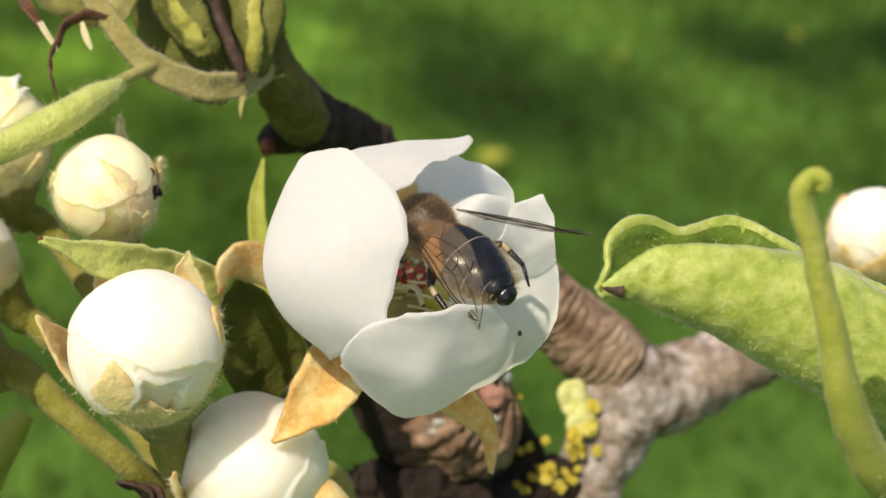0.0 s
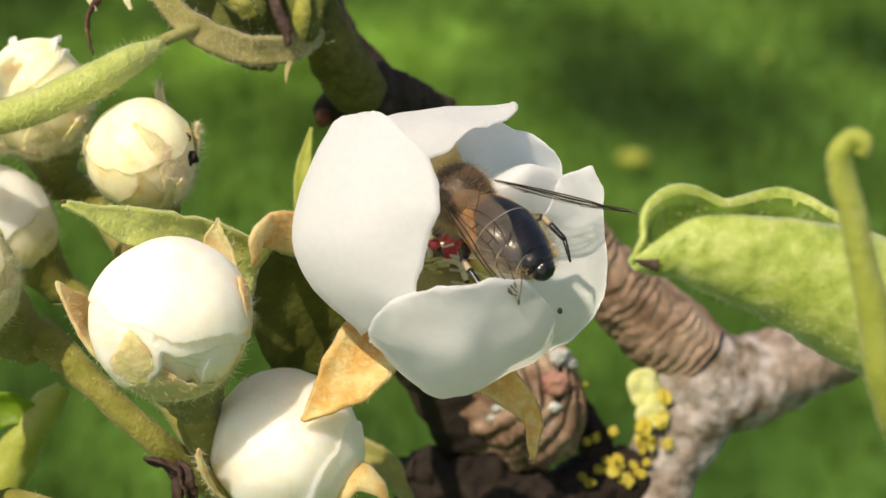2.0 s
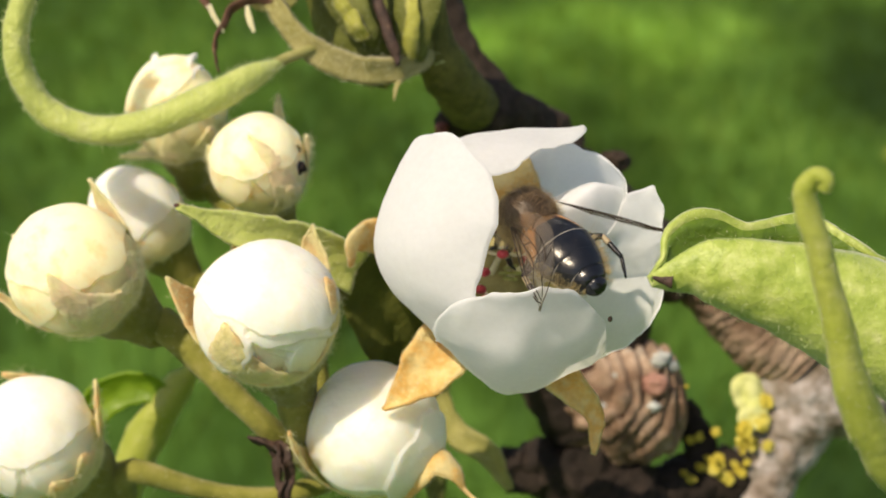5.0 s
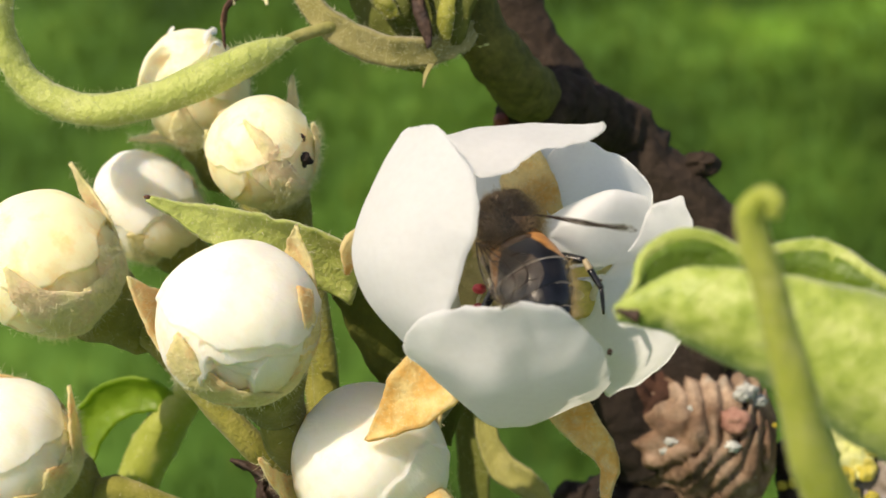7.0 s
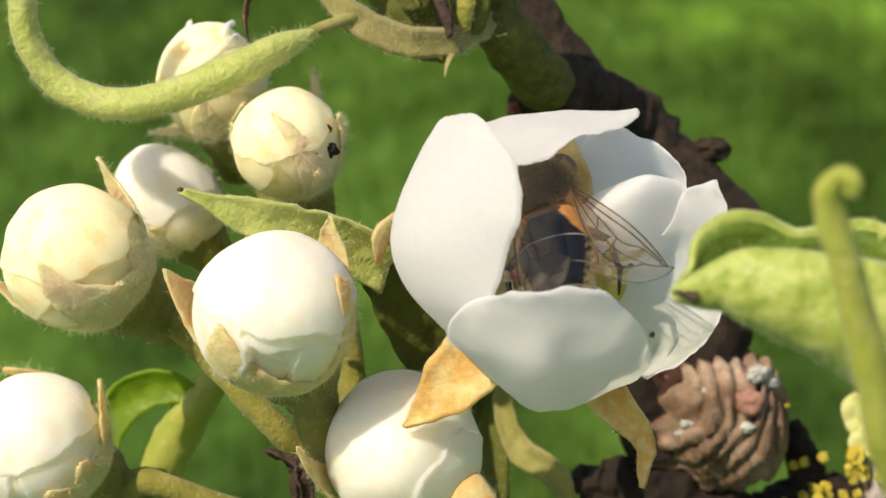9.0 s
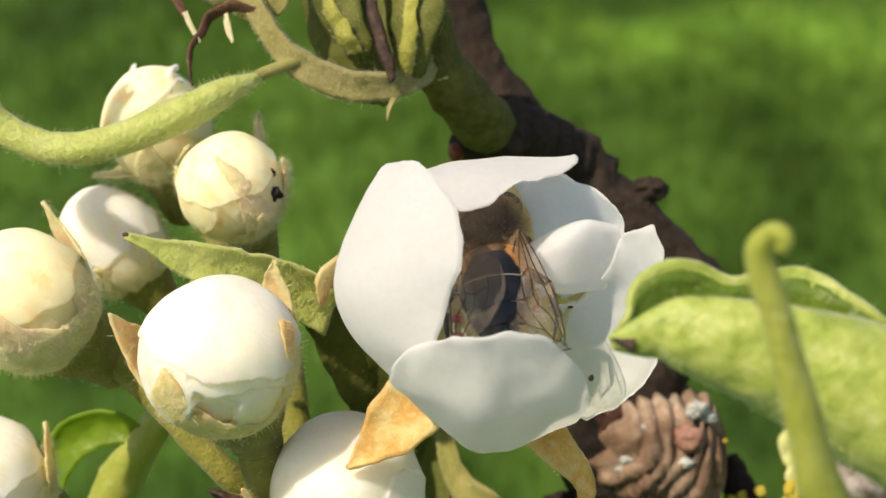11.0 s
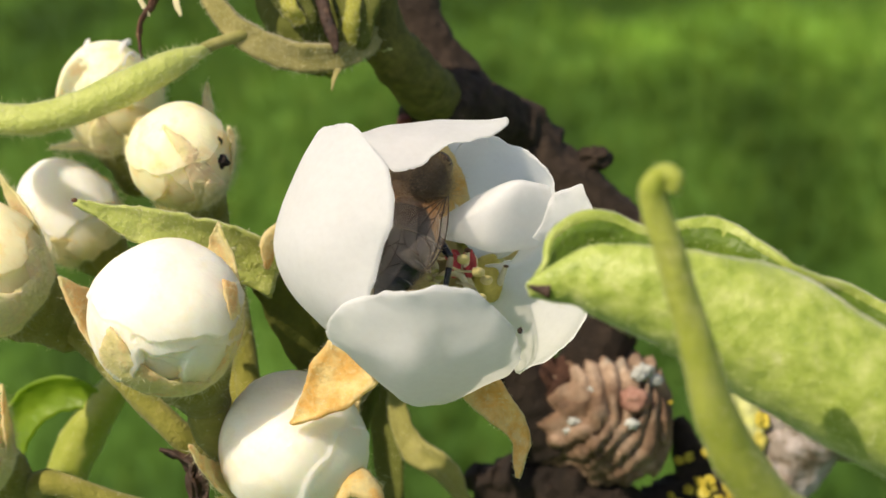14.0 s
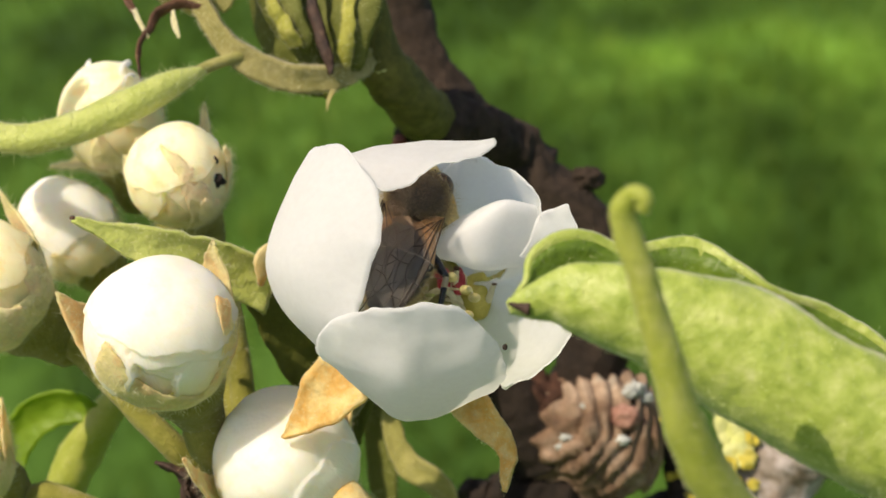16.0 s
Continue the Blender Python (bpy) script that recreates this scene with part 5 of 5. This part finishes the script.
def tergite_material():
    """Glossy black plate with an orange-brown wedge on each flank."""
    m, nt, b, out = mat("fly_wedge_plate")
    tc = nt.nodes.new("ShaderNodeTexCoord")
    sp = nt.nodes.new("ShaderNodeSeparateXYZ")
    nt.links.new(tc.outputs["Object"], sp.inputs[0])
    ab = nt.nodes.new("ShaderNodeMath")
    ab.operation = "ABSOLUTE"
    nt.links.new(sp.outputs["X"], ab.inputs[0])
    tilt = nt.nodes.new("ShaderNodeMath")
    tilt.operation = "MULTIPLY_ADD"
    nt.links.new(sp.outputs["Y"], tilt.inputs[0])
    tilt.inputs[1].default_value = 0.64
    nt.links.new(ab.outputs[0], tilt.inputs[2])
    wob = nt.nodes.new("ShaderNodeMath")
    wob.operation = "MULTIPLY_ADD"
    nt.links.new(noise_tex(nt, 900, 3.0), wob.inputs[0])
    wob.inputs[1].default_value = 0.0005
    nt.links.new(tilt.outputs[0], wob.inputs[2])
    fac = nt.nodes.new("ShaderNodeMapRange")
    fac.inputs["From Min"].default_value, fac.inputs["From Max"].default_value = -0.0005, -0.0002
    nt.links.new(wob.outputs[0], fac.inputs[0])
    orange = ramp(nt, noise_tex(nt, 1200, 3.0), (0.3, (0.30, 0.12, 0.03)), (0.7, (0.46, 0.23, 0.075)))
    nt.links.new(mixc(nt, fac.outputs[0], (0.006, 0.006, 0.008), orange), b.inputs["Base Color"])
    b.inputs["Roughness"].default_value = 0.3
    bump(nt, b, noise_tex(nt, 3500, 3.0), 0.25, 0.0001)
    return m


WEDGE = tergite_material()
WING = wing_material()


def wing(fly, side):
    """A wing from its hinge along +x (mirrored by side), 10.5 long; its own space, so that it can swing."""
    L = 10.5
    lead = lambda f: 0.25 + 0.35 * math.sin(math.pi * f) - 0.6 * max(0, f - 0.75) ** 1.2 * 2.2
    trail = lambda f: -0.5 - 3.1 * math.sin(math.pi * min(1, f * 0.92 + 0.06)) ** 0.75 + 0.3 * f
    def edges(f):
        a, b = lead(f), trail(f)
        if f > 0.86:
            k = math.sqrt(max(0.0, 1 - ((f - 0.86) / 0.14) ** 2))
            c = (a + b) / 2 + 0.5
            a, b = c + (a - c) * k, c + (b - c) * k
        return a, b
    lift = lambda f, y: 0.25 * noise.noise(Vector((f * 4, y, side)))
    pts = []
    for i in range(31):
        f = i / 30
        a, b = edges(f)
        row = []
        for j in range(13):
            y = a + (b - a) * j / 12
            row.append(Vector((side * L * f, y, 0.12 * math.sin(j * 1.1) * f + lift(f, y))))
        pts.append(row)
    film = bmesh.new()
    grid_faces(film, [[film.verts.new(q) for q in row] for row in pts])
    ob = part("wing", film, WING, fly, "clear smoky wing with dark veins")
    def top(f, w):
        a, b = edges(f)
        y = a + (b - a) * w
        return side * L * f, y, 0.12 * math.sin(w * 13.2) * f + 0.03 + lift(f, y)
    for k, line in enumerate((
            ((0.0, 0.02), (0.3, 0.0), (0.6, 0.0), (0.86, 0.02), (0.95, 0.25)),
            ((0.02, 0.1), (0.3, 0.12), (0.6, 0.10), (0.9, 0.12)),
            ((0.02, 0.15), (0.3, 0.24), (0.55, 0.34), (0.72, 0.22), (0.93, 0.3)),
            ((0.05, 0.2), (0.3, 0.42), (0.55, 0.5), (0.8, 0.48), (0.9, 0.35)),
            ((0.05, 0.3), (0.25, 0.6), (0.45, 0.72), (0.66, 0.70), (0.78, 0.5)),
            ((0.3, 0.24), (0.33, 0.42)), ((0.5, 0.33), (0.5, 0.5), (0.46, 0.72)), ((0.66, 0.70), (0.62, 0.9)), ((0.25, 0.6), (0.2, 0.95)),
            ((0.95, 0.1), (0.99, 0.3), (0.995, 0.7), (0.95, 0.96), (0.8, 0.99), (0.6, 0.99)))):
        part("vein", tube([(*top(f, w), 0.05 if k < 2 else 0.036 if k < 9 else 0.025) for f, w in line], 16, 6), VEIN, ob)
    return ob


def leg(fly, pts):
    p = [Vector(q) for q in pts]
    femur = part("leg", tube([(*p[0], 0.34), (*p[0].lerp(p[1], 0.5), 0.42), (*p[1], 0.24)], 10, 10), FLY_BLACK, fly, "jointed dark leg with pale knee")
    part("tibia", tube([(*p[1], 0.22), (*p[1].lerp(p[2], 0.35), 0.26)], 6, 8), FLY_BAND, femur, "pale upper shin")
    part("tibia", tube([(*p[1].lerp(p[2], 0.34), 0.25), (*p[2], 0.2)], 6, 8), FLY_BLACK, femur)
    part("foot", tube([(*p[2], 0.16), (*p[2].lerp(p[3], 0.5), 0.15), (*p[3], 0.08)], 8, 8), FLY_BLACK, femur)


def hoverfly():
    """Head to +y, back to +z, origin in the thorax."""
    fly = thing("hoverfly", spot((6, 4, 19)), "dark drone hoverfly with glossy black abdomen and furry brown thorax", "insect")
    furry("thorax", ball(2.1, 2.25, 1.95, 20, 26, 0.05), FLY_BROWN, fly, 2200, 0.45, "furry brown thorax", 90, lambda c, n: n.z > -0.4, FLY_FUR_DARK, 0.35, 0.022)
    furry("flank", ball(2.2, 2.1, 1.5, 16, 24, 0.05, at=(0, 0.1, -0.75)), FLY_BROWN, fly, 2600, 0.95, "pale furred flank", 91, lambda c, n: abs(n.x) > 0.35 or n.y > 0.3, FLY_FUR, 0.35, 0.022)
    part("scutellum", ball(1.35, 0.8, 0.55, 12, 18, 0.03, at=(0, -2.45, 0.9)), FLY_AMBER, fly, "glossy brown shield plate")
    # abdomen in its rings, tapering to the tail
    def ring(y0, y1, r0, r1, h, name, material, label):
        c = [(0, y0, 0, r0 * 0.94), (0, y0 - 0.12, 0, r0), (0, (y0 + y1) / 2, 0.05, (r0 + r1) / 2 + 0.06), (0, y1 + 0.12, 0, r1), (0, y1, 0, r1 * 0.95)]
        bm = tube(c, 14, 34, up=(0, 0, 1), oval=h)
        bmesh.ops.translate(bm, verts=bm.verts, vec=(0, 0, -0.25))
        return furry(name, bm, material, fly, 170, 0.7, label, int(-y1 * 10) + 100, lambda c, n: abs(n.y) < 0.7 and abs(n.x) > 0.75 and n.z < 0.5, FLY_FUR, 0.3, 0.02)
    ring(-2.0, -4.6, 2.1, 2.65, 0.74, "abdomen_ring", WEDGE, "black abdomen ring with orange-brown flanks")
    ring(-4.6, -6.5, 2.65, 2.25, 0.76, "abdomen_ring", FLY_BLACK, "glossy black abdomen ring")
    ring(-6.5, -8.0, 2.25, 1.6, 0.78, "abdomen_ring", FLY_BLACK, "glossy black abdomen ring")
    ring(-8.0, -9.0, 1.6, 1.0, 0.8, "abdomen_ring", FLY_BLACK, "glossy black tail ring")
    for y, r in ((-4.6, 2.66), (-6.5, 2.26), (-8.0, 1.62)):
        bm = tube([(0, y + 0.06, -0.25, r), (0, y, -0.25, r + 0.03), (0, y - 0.06, -0.25, r)], 4, 34, up=(0, 0, 1), oval=0.75, caps=False)
        part("pale_band", bm, FLY_BAND_DULL, fly, "thin greyish band")
    part("tail_tip", ball(0.95, 0.75, 0.8, 12, 16, 0.15, at=(0, -9.0, -0.25)), FLY_BLACK, fly, "blunt dark tail")
    head = furry("head", ball(1.8, 1.1, 1.5, 16, 22, 0.03, at=(0, 2.4, -2.2)), FLY_BROWN, fly, 240, 0.4, "yellowish haired face", 95, lambda c, n: n.y > 0.2, FLY_FUR)
    for s in (-1, 1):
        part("eye", ball(1.15, 1.1, 1.5, 16, 20, 0.0, at=(s * 1.1, 2.5, -2.2)), FLY_EYE, head, "large dark brown eye")
        part("antenna", tube([(s * 0.3, 3.3, -2.0, 0.16), (s * 0.4, 3.7, -2.3, 0.2), (s * 0.5, 3.8, -2.8, 0.08)], 8, 8), FLY_BLACK, head)
        leg(fly, ((s * 1.2, 1.2, -1.8), (s * 1.7, 1.8, -3.0), (s * 1.7, 2.4, -4.6), (s * 1.8, 3.2, -5.4)))
        leg(fly, ((s * 1.4, 0.0, -2.0), (s * 2.4, -0.2, -2.6), (s * 2.2, -0.6, -3.8), (s * 1.8, -0.6, -4.6)))
        leg(fly, ((s * 1.5, -2.8, -1.4), (s * 3.7, -4.8, -0.6), (s * 3.9, -7.0, -1.2), (s * 3.3, -8.4, -2.0)))
    return fly, wing(fly, 1), wing(fly, -1)


FLY, WING_R, WING_L = hoverfly()
UNIT = 0.001


def fly_pose(thorax, tail, back):
    """The fly's pose from the places of thorax and tail tip and the way its back faces, in the blossom's frame."""
    y = (Vector(thorax) - Vector(tail)).normalized()
    z = Vector(back)
    z = (z - y * z.dot(y)).normalized()
    return spot(thorax) @ Matrix((y.cross(z), y, z)).transposed().to_4x4()


def wing_pose(fly, side, span, lead):
    """Hinge at the thorax's side; span: the way to the wing's tip, lead: the way its front edge faces, both in the blossom's frame."""
    turn = fly.to_3x3().inverted() @ AXES
    x = (turn @ Vector(span)).normalized() * side
    y = turn @ Vector(lead)
    y = (y - x * y.dot(x)).normalized()
    return Matrix.Translation((side * 0.0024, -0.0012, 0.0012)) @ Matrix((x, y, x.cross(y))).transposed().to_4x4()


def motions():
    flights = [(row, fly_pose(*row[1:4])) for row in FLY_ROWS]
    walk(FLY, [(row[0], m) for row, m in flights])
    walk(WING_R, [(row[0], wing_pose(m, 1, *row[4])) for row, m in flights])
    walk(WING_L, [(row[0], wing_pose(m, -1, *row[5])) for row, m in flights])
    # the front petal gives way a little under the fly's tail
    claw = Matrix.Translation((0.0005, -0.0028, 0.0008))
    press = claw @ Matrix.Rotation(radians(1.7), 4, "X") @ claw.inverted()
    walk(FRONT_PETAL, [(0, press), (4.7, press), (6.8, Matrix()), (16, Matrix())])


# seconds, thorax, tail tip, back, right wing, left wing: span and leading edge
FLY_ROWS = [
    (0.0, (6.70, 3.70, 18.5), (12.8, -3.5, 25.2), (0.12, 0.5, 0.85), ((0.94, -0.25, 0.25), (-0.18, 0.06, 0.98)), ((0.28, -0.68, 0.68), (-0.42, -0.74, -0.52))),
    (1.5, (6.50, 3.60, 18.5), (12.6, -3.4, 25.2), (0.12, 0.5, 0.85), ((0.94, -0.27, 0.22), (-0.18, 0.06, 0.98)), ((0.32, -0.67, 0.66), (-0.42, -0.74, -0.52))),
    (3.5, (6.25, 3.50, 18.5), (12.4, -3.2, 25.2), (0.12, 0.5, 0.85), ((0.94, -0.28, 0.19), (-0.18, 0.06, 0.98)), ((0.40, -0.66, 0.64), (-0.42, -0.74, -0.52))),
    (4.5, (6.60, 3.20, 18.5), (12.6, -3.2, 25.2), (0.12, 0.5, 0.85), ((0.94, -0.30, 0.20), (-0.15, 0.06, 0.98)), ((0.23, -0.67, 0.70), (-0.42, -0.74, -0.52))),
    (7.0, (4.40, 3.10, 17.0), (9.4, -5.2, 22.0), (0.0, 0.25, 0.95), ((0.62, -0.08, 0.78), (-0.78, 0.12, 0.62)), ((0.28, -0.40, 0.87), (-0.95, -0.1, 0.2))),
    (7.5, (4.20, 3.10, 17.0), (8.9, -5.2, 22.0), (0.0, 0.25, 0.95), ((0.61, -0.10, 0.78), (-0.78, 0.12, 0.62)), ((0.28, -0.40, 0.87), (-0.95, -0.1, 0.2))),
    (8.5, (4.25, 3.40, 17.0), (8.2, -5.0, 22.0), (0.0, 0.22, 0.95), ((0.61, -0.15, 0.78), (-0.76, 0.18, 0.62)), ((0.18, -0.44, 0.88), (-0.95, 0, 0.2))),
    (9.0, (4.40, 4.60, 17.0), (6.8, -4.9, 22.0), (-0.2, 0.15, 1), ((0.68, -0.51, 0.53), (0.34, 0.81, 0.34)), ((0.17, -0.68, 0.72), (-0.95, 0, 0.1))),
    (9.7, (5.00, 5.20, 17.0), (6.7, -3.6, 22.0), (-0.15, 0.1, 1), ((0.40, -0.84, 0.36), (0.85, 0.4, 0.0)), ((0.07, -0.74, 0.67), (-0.95, 0, 0.1))),
    (12.0, (4.72, 5.40, 17.0), (5.9, -3.7, 21.0), (-0.1, 0.1, 1), ((0.34, -0.69, 0.64), (0.75, 0.3, 0.55)), ((0.0, -0.71, 0.69), (-0.85, 0, -0.5))),
    (12.5, (4.80, 5.60, 17.0), (4.8, -3.4, 21.0), (-0.1, 0.1, 1), ((0.28, -0.66, 0.68), (0.8, 0.3, 0.45)), ((-0.08, -0.73, 0.62), (-0.8, 0, -0.5))),
    (13.0, (4.60, 5.70, 17.0), (3.4, -3.6, 21.0), (0.1, 0.1, 1), ((0.06, -0.56, 0.82), (0.95, 0.1, 0.1)), ((-0.16, -0.76, 0.44), (-0.8, 0.2, -0.3))),
    (13.5, (4.45, 5.90, 17.0), (2.6, -3.6, 21.0), (0.15, 0.1, 1), ((0.00, -0.53, 0.85), (0.95, 0, 0.05)), ((-0.18, -0.78, 0.38), (-0.8, 0.2, -0.3))),
    (14.5, (4.40, 5.90, 17.0), (2.2, -3.7, 21.0), (0.15, 0.1, 1), ((-0.04, -0.53, 0.85), (0.95, 0, 0.05)), ((-0.18, -0.78, 0.38), (-0.8, 0.2, -0.3))),
    (15.2, (4.80, 5.80, 17.0), (2.4, -3.9, 21.0), (0.1, 0.1, 1), ((-0.12, -0.62, 0.78), (0.95, -0.1, 0.05)), ((-0.18, -0.78, 0.38), (-0.8, 0.2, -0.3))),
    (16.0, (5.20, 5.80, 17.0), (2.6, -4.3, 21.0), (0.1, 0.1, 1), ((-0.23, -0.70, 0.67), (0.95, -0.2, 0.05)), ((-0.18, -0.78, 0.38), (-0.8, 0.2, -0.3))),
]

motions()
